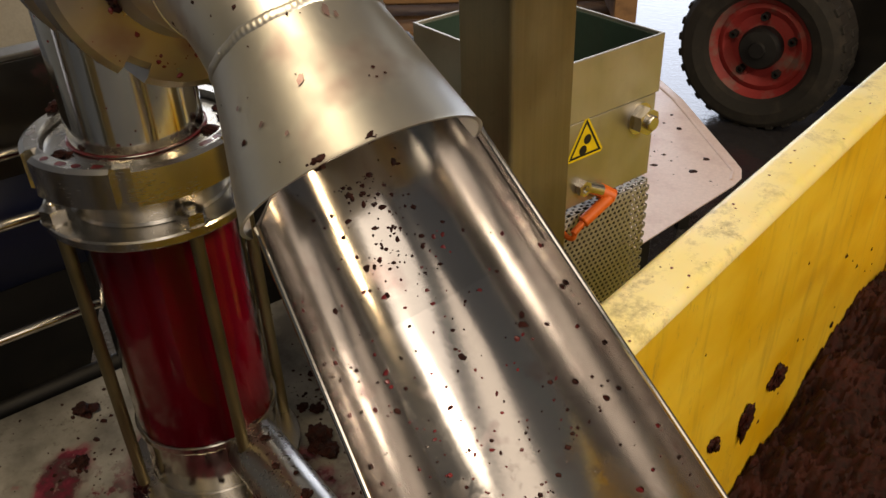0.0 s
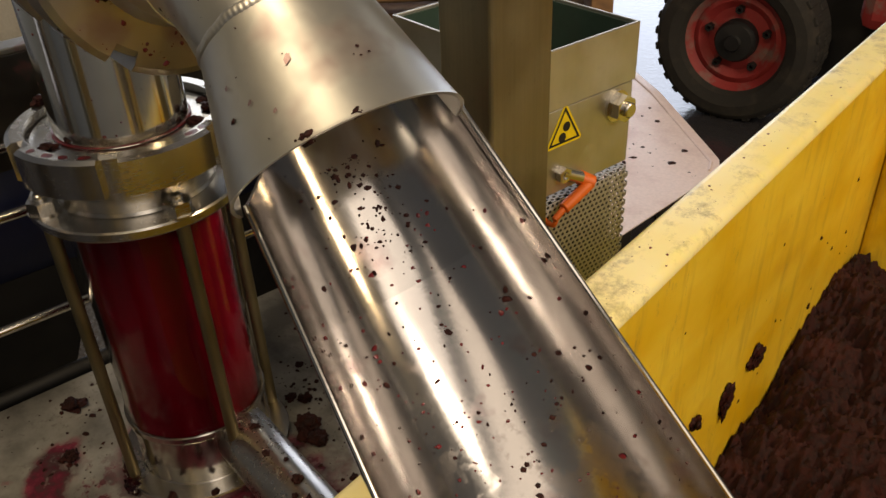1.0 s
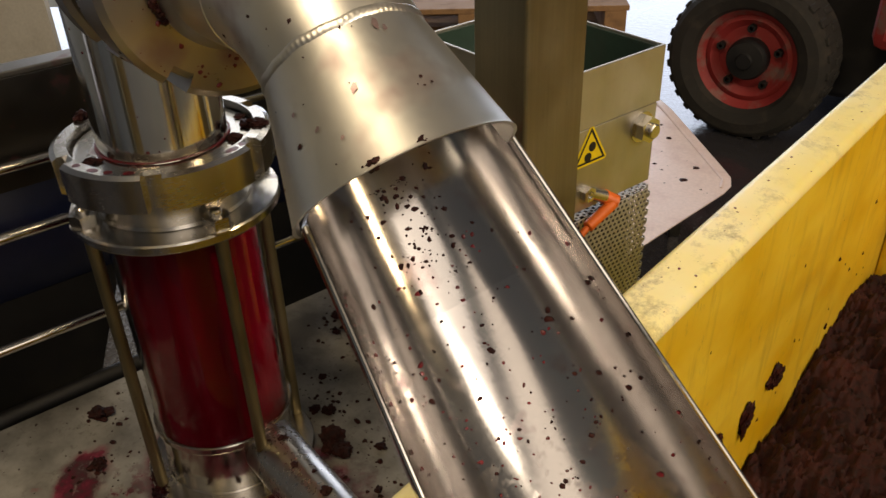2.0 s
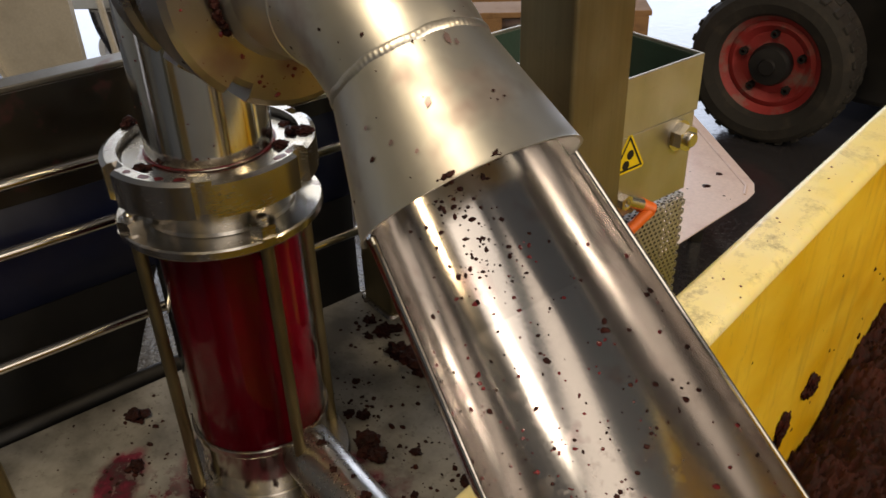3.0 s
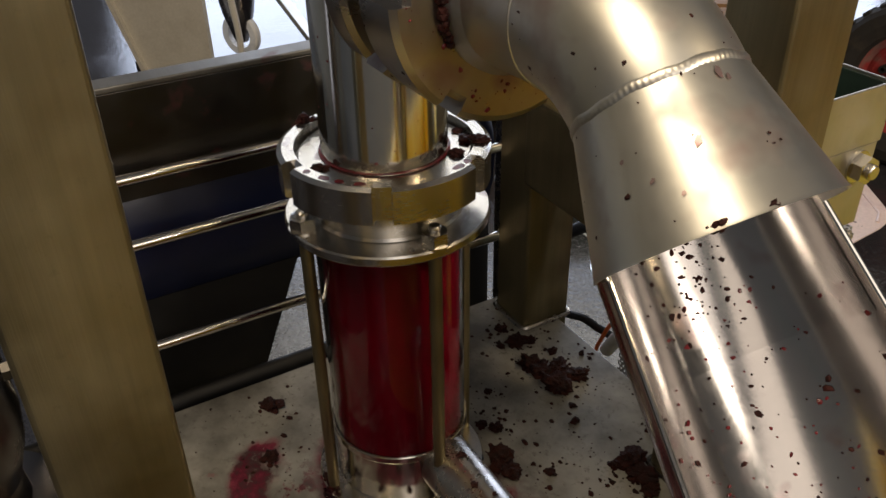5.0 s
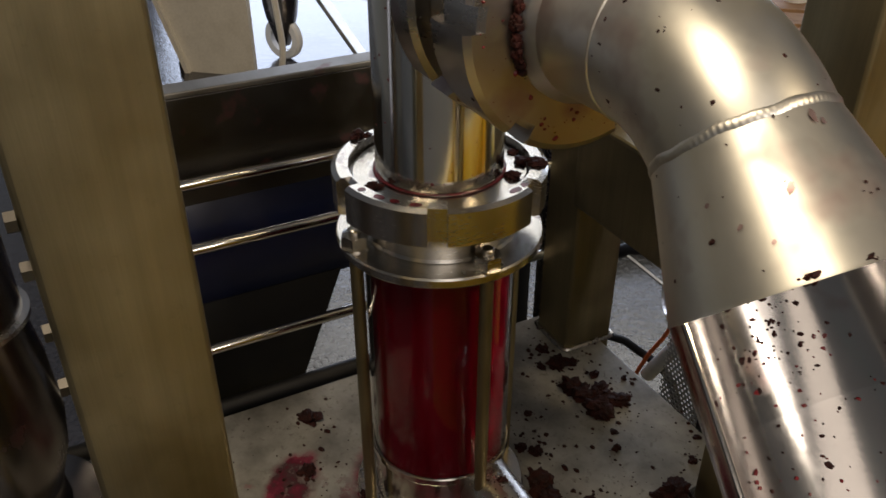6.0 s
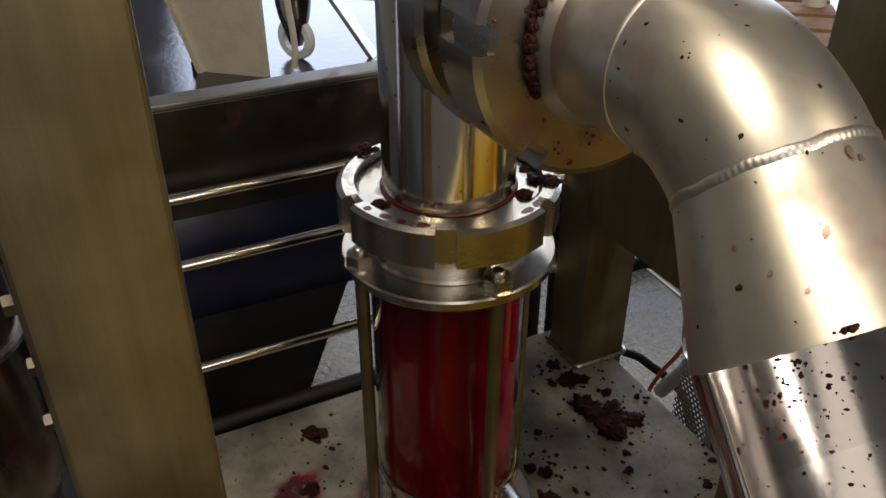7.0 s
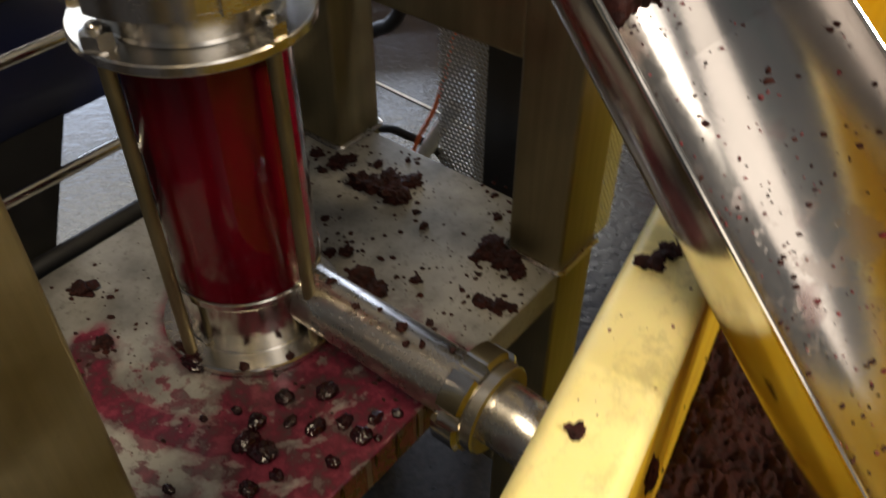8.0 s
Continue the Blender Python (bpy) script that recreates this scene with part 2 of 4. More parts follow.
ring = maths(nt, "MULTIPLY", remap(nt, maths(nt, "ADD", gap(0, 0), maths(nt, "MULTIPLY", wob, 0.12)), 0.122, 0.106, 0, 1), remap(nt, sep.outputs[1], 0.05, 0.0, 0, 1))
arc = maths(nt, "MAXIMUM", maths(nt, "MAXIMUM", arc, ring), swirls)
spot = remap(nt, n2, 0.66, 0.70, 0, 0.8)
spot = maths(nt, "MULTIPLY", spot, remap(nt, gap(0.08, -0.12), 0.30, 0.12, 0, 1))
mask = maths(nt, "MAXIMUM", maths(nt, "MAXIMUM", pool, arc), spot)
mask = maths(nt, "MULTIPLY", mask, maths(nt, "MULTIPLY", remap(nt, n2, 0.25, 0.5, 0.65, 1.0), remap(nt, swirl, 0.34, 0.44, 0.35, 1.0)))
plain = mix(nt, remap(nt, n1, 0.35, 0.65, 0, 1), (0.11, 0.106, 0.098), (0.35, 0.345, 0.325))
plain = mix(nt, remap(nt, n3, 0.58, 0.72, 0, 0.6), plain, (0.12, 0.11, 0.10))
wet = mix(nt, remap(nt, n2, 0.4, 0.65, 0, 1), (0.040, 0.003, 0.010), (0.19, 0.034, 0.060))
link(nt, mix(nt, mask, plain, wet), b.inputs["Base Color"])
link(nt, maths(nt, "SUBTRACT", remap(nt, n1, 0.3, 0.7, 0.50, 0.64), maths(nt, "MULTIPLY", mask, 0.38)), b.inputs["Roughness"])
link(nt, maths(nt, "SUBTRACT", 0.25, maths(nt, "MULTIPLY", mask, 0.23)), b.inputs["Metallic"])
bump(nt, b, n2, 0.12, 0.0015)

# ---- building helpers ----
AXIS = (-0.301, 0.745)
MACHINE = pose(AXIS[0], AXIS[1], 0, 0, 0, -50)
BASE = {}


def thing(name, at, label, category, group="", m=MACHINE, kind=""):
    ob = new(name)
    ob.empty_display_size = 0.05
    ob.matrix_world = m @ Matrix.Translation(at)
    BASE[ob.name] = Vector(at)
    return tagged(ob, label, category, group, kind)


def finish(bm, name, mat, smooth=35):
    me = bpy.data.meshes.new(name)
    bmesh.ops.recalc_face_normals(bm, faces=bm.faces)
    bm.to_mesh(me)
    bm.free()
    if mat:
        me.materials.append(mat)
    if smooth:
        me.shade_smooth()
        me.set_sharp_from_angle(angle=radians(smooth))
    return me


def part(name, bm, mat, parent, label="", smooth=22):
    ob = new(name, finish(bm, name, mat, smooth))
    ob.parent = parent
    if parent.name in BASE:
        ob.location = -BASE[parent.name]
    return tagged(ob, label) if label else ob


def solo(name, bm, mat, label, category, group="", m=MACHINE, kind="", smooth=35, at=(0, 0, 0)):
    for v in bm.verts:
        v.co -= Vector(at)
    ob = new(name, finish(bm, name, mat, smooth))
    ob.matrix_world = m @ Matrix.Translation(at)
    return tagged(ob, label, category, group, kind)


def lathe(profile, m=None, seg=64, closed=False, arc=(0, 360), bm=None):
    """Turns (radius, height) pairs round the z axis; closed joins the last pair to the first."""
    bm = bm or bmesh.new()
    full = arc[1] - arc[0] >= 360
    n = seg if full else seg + 1
    rings = []
    for i in range(n):
        a = radians(arc[0] + (arc[1] - arc[0]) * i / seg)
        ring = []
        for r, h in profile:
            p = Vector((r * math.cos(a), r * math.sin(a), h))
            ring.append(bm.verts.new(m @ p if m else p))
        rings.append(ring)
    k = len(profile)
    for i in range(n if full else n - 1):
        a, c = rings[i], rings[(i + 1) % n]
        for j in range(k if closed else k - 1):
            bm.faces.new((a[j], a[(j + 1) % k], c[(j + 1) % k], c[j]))
    if closed and not full:
        bm.faces.new(rings[0])
        bm.faces.new(rings[-1])
    return bm


def rounded(w, d, r, n=4):
    """Outline of a rounded rectangle about the origin."""
    out = []
    for cx, cy, a0 in ((w / 2 - r, d / 2 - r, 0), (-w / 2 + r, d / 2 - r, 90), (-w / 2 + r, -d / 2 + r, 180), (w / 2 - r, -d / 2 + r, 270)):
        for i in range(n + 1):
            a = radians(a0 + 90 * i / n)
            out.append((cx + r * math.cos(a), cy + r * math.sin(a)))
    return out


def prism(outline, h0, h1, m=None, bm=None):
    bm = bm or bmesh.new()
    lo = [bm.verts.new(m @ Vector((x, y, h0)) if m else (x, y, h0)) for x, y in outline]
    hi = [bm.verts.new(m @ Vector((x, y, h1)) if m else (x, y, h1)) for x, y in outline]
    n = len(outline)
    for i in range(n):
        bm.faces.new((lo[i], lo[(i + 1) % n], hi[(i + 1) % n], hi[i]))
    bm.faces.new(lo)
    bm.faces.new(hi)
    return bm


def block(x0, x1, y0, y1, z0, z1, bevel=0.002, m=None, bm=None, seg=2):
    b2 = bmesh.new()
    bmesh.ops.create_cube(b2, size=1)
    for v in b2.verts:
        v.co = Vector(((x0 + x1) / 2 + v.co.x * (x1 - x0), (y0 + y1) / 2 + v.co.y * (y1 - y0), (z0 + z1) / 2 + v.co.z * (z1 - z0)))
    if bevel:
        bmesh.ops.bevel(b2, geom=b2.edges, offset=bevel, segments=seg, profile=0.5, affect="EDGES")
    if m:
        b2.transform(m)
    if bm is None:
        return b2
    me = bpy.data.meshes.new("tmp")
    b2.to_mesh(me)
    b2.free()
    bm.from_mesh(me)
    bpy.data.meshes.remove(me)
    return bm


def aim(a, c):
    """A pose at a whose z axis points to c."""
    d = Vector(c) - Vector(a)
    return Matrix.Translation(a) @ d.to_track_quat("Z", "Y").to_matrix().to_4x4()


def rod(a, c, r, seg=20, bm=None):
    n = (Vector(c) - Vector(a)).length
    e = min(0.0015, r * 0.3)
    return lathe([(0, 0), (r - e, 0), (r, e), (r, n - e), (r - e, n), (0, n)], aim(a, c), seg, bm=bm)


def sweep(points, r, seg=12, bm=None):
    """A round tube along a smooth line of points."""
    bm = bm or bmesh.new()
    pts = [Vector(p) for p in points]
    rings, side = [], None
    for i, p in enumerate(pts):
        d = (pts[min(i + 1, len(pts) - 1)] - pts[max(i - 1, 0)]).normalized()
        side = (side - d * side.dot(d)).normalized() if side else d.orthogonal().normalized()
        up_ = d.cross(side)
        rings.append([bm.verts.new(p + (side * math.cos(6.2832 * k / seg) + up_ * math.sin(6.2832 * k / seg)) * r) for k in range(seg)])
    for a, c in zip(rings, rings[1:]):
        for k in range(seg):
            bm.faces.new((a[k], a[(k + 1) % seg], c[(k + 1) % seg], c[k]))
    bm.faces.new(rings[0])
    bm.faces.new(rings[-1])
    return bm


def spline(points, n=8):
    pts = [Vector(p) for p in points]
    out = []
    for i in range(len(pts) - 1):
        p0, p1, p2, p3 = pts[max(i - 1, 0)], pts[i], pts[i + 1], pts[min(i + 2, len(pts) - 1)]
        for k in range(n):
            t = k / n
            out.append(0.5 * ((2 * p1) + (p2 - p0) * t + (2 * p0 - 5 * p1 + 4 * p2 - p3) * t * t + (3 * p1 - p0 - 3 * p2 + p3) * t ** 3))
    return out + [pts[-1]]


def lump(rnd, size, flat=0.7, sub=2, rough=0.35, seed=0.0):
    bm = bmesh.new()
    bmesh.ops.create_icosphere(bm, subdivisions=sub, radius=1)
    off = Vector((rnd.random() * 50, rnd.random() * 50, seed))
    sx, sy = 0.8 + 0.5 * rnd.random(), 0.8 + 0.5 * rnd.random()
    for v in bm.verts:
        k = 1 + rough * noise.noise(v.co * 1.4 + off) + rough * 0.8 * noise.noise(v.co * 4.0 + off)
        v.co = Vector((v.co.x * sx * k, v.co.y * sy * k, v.co.z * flat * k)) * size
    low = min(v.co.z for v in bm.verts) * 0.8
    for v in bm.verts:
        v.co.z -= low
    return bm


def slotted_nut(r, inner, h, slots, turn, m, depth=0.010, width=0.019):
    """Union nut: bevelled ring with slots cut into its rim."""
    bm = bmesh.new()
    half = math.degrees(width / 2 / r)
    edges = []
    for k in range(slots):
        c = turn + 360 / slots * k
        angles = [(c - half, r), (c - half + 0.05, r - depth), (c - half / 3, r - depth), (c + half / 3, r - depth), (c + half - 0.05, r - depth), (c + half, r)]
        span = 360 / slots - 2 * half
        angles += [(c + half + span * i / 16, r) for i in range(1, 16)]
        edges += angles
    e = 0.005
    rows = []
    for a, rr in edges:
        a = radians(a)
        prof = [(inner, 0), (rr - e, 0), (rr, e * 0.6), (rr, h - e * 0.6), (rr - e, h), (inner, h)]
        rows.append([bm.verts.new(m @ Vector((q * math.cos(a), q * math.sin(a), z))) for q, z in prof])
    for i in range(len(rows)):
        a, c = rows[i], rows[(i + 1) % len(rows)]
        for j in range(6):
            bm.faces.new((a[j], a[(j + 1) % 6], c[(j + 1) % 6], c[j]))
    return bm


def hexagon(r, h, m, bm=None):
    """Hexagon nut with chamfered corners and a bore."""
    bm = bm or bmesh.new()
    rows = []
    for i in range(24):
        a = radians(15 * i)
        s = (i * 15 + 30) % 60 - 30
        q = r * math.cos(radians(30)) / math.cos(radians(s))
        ch = max(0.0, q - r * 0.9) * 0.6
        rows.append([bm.verts.new(m @ Vector((k * math.cos(a), k * math.sin(a), z))) for k, z in
                     ((r * 0.5, 0.0), (q, 0.0), (q, h - ch), (r * 0.85, h), (r * 0.5, h), (r * 0.46, h * 0.6))])
    for i in range(24):
        a, c = rows[i], rows[(i + 1) % 24]
        for j in range(5):
            bm.faces.new((a[j], a[j + 1], c[j + 1], c[j]))
    return bm


# ---- hall ----
def structure(name, bm, mat, label, m=Matrix()):
    return solo(name, bm, mat, label, name.split("_")[0], m=m, kind="structure", smooth=0)


structure("floor", block(-7, 7, -5, 9, -0.1, 0, 0), FLOOR, "wet grey concrete floor of a winery hall")
structure("wall_west", block(-7.2, -7, -5, 9, 0, 5, 0), WALLM, "plain grey hall wall")
structure("wall_east", block(7, 7.2, -5, 9, 0, 5, 0), WALLM, "plain grey hall wall")
structure("wall_south", block(-7.2, 7.2, -5.2, -5, 0, 5, 0), WALLM, "plain grey hall wall")
bm = block(-7.2, -5.0, 9, 9.2, 0, 5, 0)
block(3.6, 7.2, 9, 9.2, 0, 5, 0, bm=bm)
block(-5.0, 3.6, 9, 9.2, 4.0, 5, 0, bm=bm)
structure("wall_north", bm, WALLM, "grey hall wall with a wide open gateway")
structure("ceiling", block(-7.2, 7.2, -5.2, 9.2, 5, 5.2, 0), CEIL, "dark hall ceiling")

# ---- machine frame ----
PZ = 0.742
frame_ = thing("machine_frame", (0, 0, 0), "square steel tube frame carrying a stained steel platform", "frame")
POSTS = ((0.2035, 0.308, 0.078, 0.082, 2.3), (0.190, -0.320, 0.078, 0.085, 2.3), (-0.183, 0.331, 0.078, 0.085, 2.3))
for px, py, w, d, h in POSTS:
    m = Matrix.Translation((px, py, 0))
    part("post", prism(rounded(w, d, 0.006), 0, h, m), TUBE, frame_, "brushed square steel tube post")
    part("weld_seam", sweep([(px + x, py + y, PZ + 0.002) for x, y in rounded(w + 0.006, d + 0.006, 0.008) + rounded(w + 0.006, d + 0.006, 0.008)[:1]], 0.004, 6), STEEL, frame_)
part("platform", block(-0.24, 0.24, -0.40, 0.353, PZ - 0.05, PZ, 0.003), PLATE, frame_, "steel platform splashed with red grape must")
part("cross_beam", block(-0.1435, 0.1640, 0.275, 0.350, 1.000, 1.130, 0.005), TUBE, frame_, "horizontal square tube between the posts")
for y in (0.31, -0.32):
    part("cross_beam", block(-0.144, 0.160, y - 0.03, y + 0.03, 0.25, 0.31, 0.004), TUBE, frame_)

# ---- sight glass column ----
col = thing("sight_glass", (0, 0, PZ), "glass inspection cylinder full of red must between steel flanges", "sight glass")
part("base_ring", lathe([(0.060, PZ), (0.101, PZ), (0.1035, PZ + 0.002), (0.1035, PZ + 0.009), (0.102, PZ + 0.011), (0.080, PZ + 0.011), (0.078, PZ + 0.013)]), TURNED, col)
part("sleeve", lathe([(0.0785, PZ + 0.010), (0.0785, 0.818), (0.0815, 0.820), (0.0825, 0.822), (0.0825, 0.829), (0.0815, 0.830), (0.0797, 0.830), (0.0797, 0.826), (0.070, 0.826)]), BRUSHED, col)
glass = part("glass_cylinder", lathe([(0.0795, 0.826), (0.0795, 1.108), (0.0750, 1.108), (0.0750, 0.826)], closed=True), GLASS, col, "clear glass cylinder")
glass.visible_shadow = False
part("must_filling", lathe([(0, 0.827), (0.0742, 0.827), (0.0742, 1.107), (0, 1.107)]), JUICE, col, "dark red grape must")
part("top_flange", lathe([(0.060, 1.107), (0.105, 1.107), (0.1065, 1.109), (0.1065, 1.116), (0.105, 1.118), (0.079, 1.118), (0.077, 1.121), (0.077, 1.150), (0.060, 1.150)], seg=96), TURNED, col)
for k in range(4):
    a = radians(90 * k + 1.5)
    x, y = 0.0945 * math.cos(a), 0.0945 * math.sin(a)
    part("tie_rod", rod((x, y, PZ + 0.010), (x, y, 1.107), 0.0068), TUBE, col)
    nut = part("hex_nut", hexagon(0.0142, 0.0125, pose(x, y, 1.1197, 0, 0, 20 * k)), TURNED, col)
    part("washer", lathe([(0.004, 1.118), (0.0152, 1.118), (0.0152, 1.1197), (0.004, 1.1197)], Matrix.Translation((x, y, 0)), 24), TURNED, col)
    part("stud_end", rod((x, y, 1.117), (x, y, 1.1385), 0.0066, 14), TURNED, col)

# ---- riser with its unions ----
ZP = 1.389
riser = thing("riser_pipe", (0, 0, 1.15), "polished vertical steel pipe with slotted union nut", "pipe")
part("pipe", lathe([(0.0655, 1.180), (0.0640, 1.1835), (0.0635, 1.185), (0.0635, 2.2), (0.060, 2.2)], seg=96), POLISH, riser)
part("juice_ring", lathe([(0.0638, 1.1840), (0.0654, 1.1848), (0.0660, 1.1838)], seg=96), REDSKIN, riser, "thin red ring of juice round the pipe")
part("liner_collar", lathe([(0.063, 1.170), (0.0855, 1.170), (0.0870, 1.1715), (0.0870, 1.1800), (0.0855, 1.1815), (0.063, 1.1825)], seg=96), TURNED, riser)
part("union_nut", slotted_nut(0.1065, 0.090, 0.040, 6, -28, Matrix.Translation((0, 0, 1.150))), TURNED, riser, "slotted round steel union nut")
ALONG = Matrix(((0, 0, 1, 0), (0, 1, 0, 0), (-1, 0, 0, ZP), (0, 0, 0, 1)))
part("outlet", lathe([(0.052, 0.040), (0.052, 0.110), (0.075, 0.110), (0.075, 0.190)], ALONG), POLISH, riser)
part("union_nut", slotted_nut(0.098, 0.060, 0.034, 6, 12, ALONG @ Matrix.Translation((0, 0, 0.112))), DIMMED_JUICED, riser, "slotted round steel union nut")
part("collar", lathe([(0.078, 0.146), (0.082, 0.148), (0.082, 0.166), (0.078, 0.168)], ALONG), POLISH, riser)

rnd0 = random.Random(9)
# ---- discharge spout: union, bend, weld and flared hood ----
spout = thing("discharge_spout", (0.30, 0, 1.25), "satin steel pipe bend welded to a flared hood", "spout")
part("union_nut", slotted_nut(0.096, 0.060, 0.050, 6, 25, ALONG @ Matrix.Translation((0, 0, 0.172))), DIMMED_JUICED, spout, "slotted round steel union nut")
part("neck", lathe([(0.052, 0.19), (0.060, 0.200), (0.060, 0.226), (0.0535, 0.236), (0.052, 0.287)], ALONG), SATIN, spout)
part("weld_seam", lathe([(0.051, 0.285), (0.0526, 0.286), (0.0529, 0.287), (0.0526, 0.288), (0.051, 0.289)], ALONG), SATIN, spout)
RB, V0, TILT_ = 0.110, 0.287, 45.0
ZB = ZP - RB
bm = bmesh.new()
rings = []
for i in range(17):
    a = radians(TILT_ * i / 16)
    c = Vector((V0 + RB * math.sin(a), 0, ZB + RB * math.cos(a)))
    outw = Vector((math.sin(a), 0, math.cos(a)))
    rings.append([bm.verts.new(c + (outw * math.cos(6.28319 * k / 64) + Vector((0, 1, 0)) * math.sin(6.28319 * k / 64)) * 0.052) for k in range(64)])
for a, c in zip(rings, rings[1:]):
    for k in range(64):
        bm.faces.new((a[k], a[(k + 1) % 64], c[(k + 1) % 64], c[k]))
part("pipe_bend", bm, SATIN, spout)
SLOPE = radians(TILT_)
# pomace packed in the gap of the union
bm = bmesh.new()
for k in range(70):
    a = radians(-128 + 66 * k / 70 + rnd0.uniform(-3, 3))
    p = ALONG @ Vector((0.0615 * math.cos(a), 0.0615 * math.sin(a), 0.2235 + rnd0.uniform(-0.001, 0.006)))
    bmesh.ops.create_icosphere(bm, subdivisions=1, radius=rnd0.uniform(0.0015, 0.004), matrix=Matrix.Translation(p))
tagged(solo("gap_pomace", bm, SKIN, "dark pomace packed in the union gap", "pomace"), kind="stuff")
WELD = Vector((V0 + RB * math.sin(SLOPE), 0, ZB + RB * math.cos(SLOPE)))
YAW = radians(-2.2)
DOWN = Vector((math.cos(SLOPE) * math.cos(YAW), math.cos(SLOPE) * math.sin(YAW), -math.sin(SLOPE)))
HOOD = aim(WELD, WELD + DOWN)
hup = HOOD.to_3x3().inverted() @ Vector((math.sin(SLOPE), 0, math.cos(SLOPE)))
HUP = math.degrees(math.atan2(hup.y, hup.x))
HSIDE = HOOD.to_3x3().inverted() @ Vector((0, 1, 0))
SPN = 1 if hup.cross(HSIDE).z > 0 else -1
HL, HR = 0.085, 0.0722
part("hood", lathe([(0.052, 0), (0.0525, 0.003), (HR - 0.001, HL - 0.002), (HR, HL), (HR - 0.0022, HL), (0.050, 0.003)], HOOD, 96, True, (HUP + min(-126 * SPN, 78 * SPN), HUP + max(-126 * SPN, 78 * SPN))), SATIN, spout, "flared satin steel hood with juice marks")
bm = bmesh.new()
rows = []
for i in range(380):
    a = 6.28319 * i / 380
    rip = 0.5 + 0.5 * math.sin(i * 6.28319 / 4)
    wv = 0.0006 * math.sin(a * 7) + 0.0003 * math.sin(a * 17)
    rows.append([bm.verts.new(HOOD @ Vector((q * math.cos(a), q * math.sin(a), z + wv + 0.0003 * rip))) for q, z in
                 ((0.0515, -0.0036), (0.0523, -0.0028), (0.0527 + 0.0003 * rip, -0.0011), (0.0527 + 0.0003 * rip, 0.0009), (0.0526, 0.0027), (0.0520, 0.0036))])
for i in range(380):
    a, c = rows[i], rows[(i + 1) % 380]
    for j in range(5):
        bm.faces.new((a[j], a[j + 1], c[j + 1], c[j]))
part("weld_bead", bm, SATIN, spout, "rippled weld bead", 80)

# ---- chute ----
CR, CL, FLARE, ROLL = 0.0723, 0.60, 0.0864, 12.65
PSI, TH = radians(2.28), radians(45.0)
CDIR = Vector((math.cos(TH) * math.cos(PSI), math.cos(TH) * math.sin(PSI), -math.sin(TH)))
CTOP = 0.004
CH0 = Vector((0.4177, 0.0128, 1.2833)) + CDIR * CTOP
CHUTE_M = aim(CH0, CH0 + CDIR)
up_local = CHUTE_M.to_3x3().inverted() @ Vector((math.sin(TH) * math.cos(PSI), math.sin(TH) * math.sin(PSI), math.cos(TH)))
right_local = CHUTE_M.to_3x3().inverted() @ Vector((-math.sin(PSI), math.cos(PSI), 0))
SPIN = 1 if up_local.cross(right_local).z > 0 else -1
UPA = math.degrees(math.atan2(up_local.y, up_local.x)) - SPIN * ROLL


def chute_r(h):
    return CR + FLARE * (h + CTOP)


chute = thing("discharge_chute", tuple(CH0), "open half-round steel chute speckled with pomace", "chute")


def chute_start(q):
    """Where the sheet begins, q degrees round from its free edge: tucked deepest under the hood along its bed."""
    if q < 84:
        k = max(0, q / 84)
        return -0.0148 - 0.0652 * k ** 1.7
    k = max(0, (q - 115) / 65)
    return -0.080 + 0.048 * k * k * (3 - 2 * k)


def chute_sheet(lo_r, q0, q1, end, thick):
    bm = bmesh.new()
    rows = []
    for i in range(97):
        q = q0 + (q1 - q0) * i / 96
        a = radians(UPA - SPIN * (90 + q))
        h0 = chute_start(q)
        ring = [(chute_r(h0 + (end - h0) * k / 14) + lo_r, h0 + (end - h0) * k / 14) for k in range(15)]
        if thick:
            ring += [(r + thick, h) for r, h in reversed(ring)]
        rows.append([bm.verts.new(CHUTE_M @ Vector((r * math.cos(a), r * math.sin(a), h))) for r, h in ring])
    n = len(rows[0])
    for a, c in zip(rows, rows[1:]):
        for j in range(n if thick else n - 1):
            bm.faces.new((a[j], a[(j + 1) % n], c[(j + 1) % n], c[j]))
    if thick:
        bm.faces.new(rows[0])
        bm.faces.new(rows[-1])
    bmesh.ops.recalc_face_normals(bm, faces=bm.faces)
    return bm


part("trough", chute_sheet(0.0, 0, 180, CL, 0.003), CHUTE, chute)
for s in (-1, 1):
    a = radians(UPA + 90 * s)
    ends = [CHUTE_M @ Vector(((chute_r(hh) + 0.0015) * math.cos(a), (chute_r(hh) + 0.0015) * math.sin(a), hh)) for hh in (-0.0148 if s == -SPIN else -0.032, CL)]
    part("edge_bead", rod(ends[0], ends[1], 0.0019, 10), POLISH, chute, "bright rounded sheet edge")
part("liner", chute_sheet(-0.0006, 5, 175, 0.066, 0.0), SLEEVE, chute, "darker inner steel sleeve")

# ---- drain branch ----
drain = thing("drain_pipe", (0.20, 0.021, 0.76), "steel side pipe with union leaving the sight glass base", "pipe")
DR = Matrix(((0, 0, 1, 0), (0, 1, 0, 0.021), (-1, 0, 0, 0.797), (0, 0, 0, 1)))
part("pipe", lathe([(0.0335, 0.06), (0.0335, 0.285)], DR, 48), STEEL, drain)
part("union_nut", slotted_nut(0.054, 0.034, 0.030, 6, 10, DR @ Matrix.Translation((0, 0, 0.283))), POLISH, drain)
part("threaded_ring", lathe([(0.034, 0.313), (0.045, 0.313), (0.047, 0.315), (0.047, 0.326), (0.045, 0.328), (0.034, 0.328)], DR, 48), TURNED, drain)
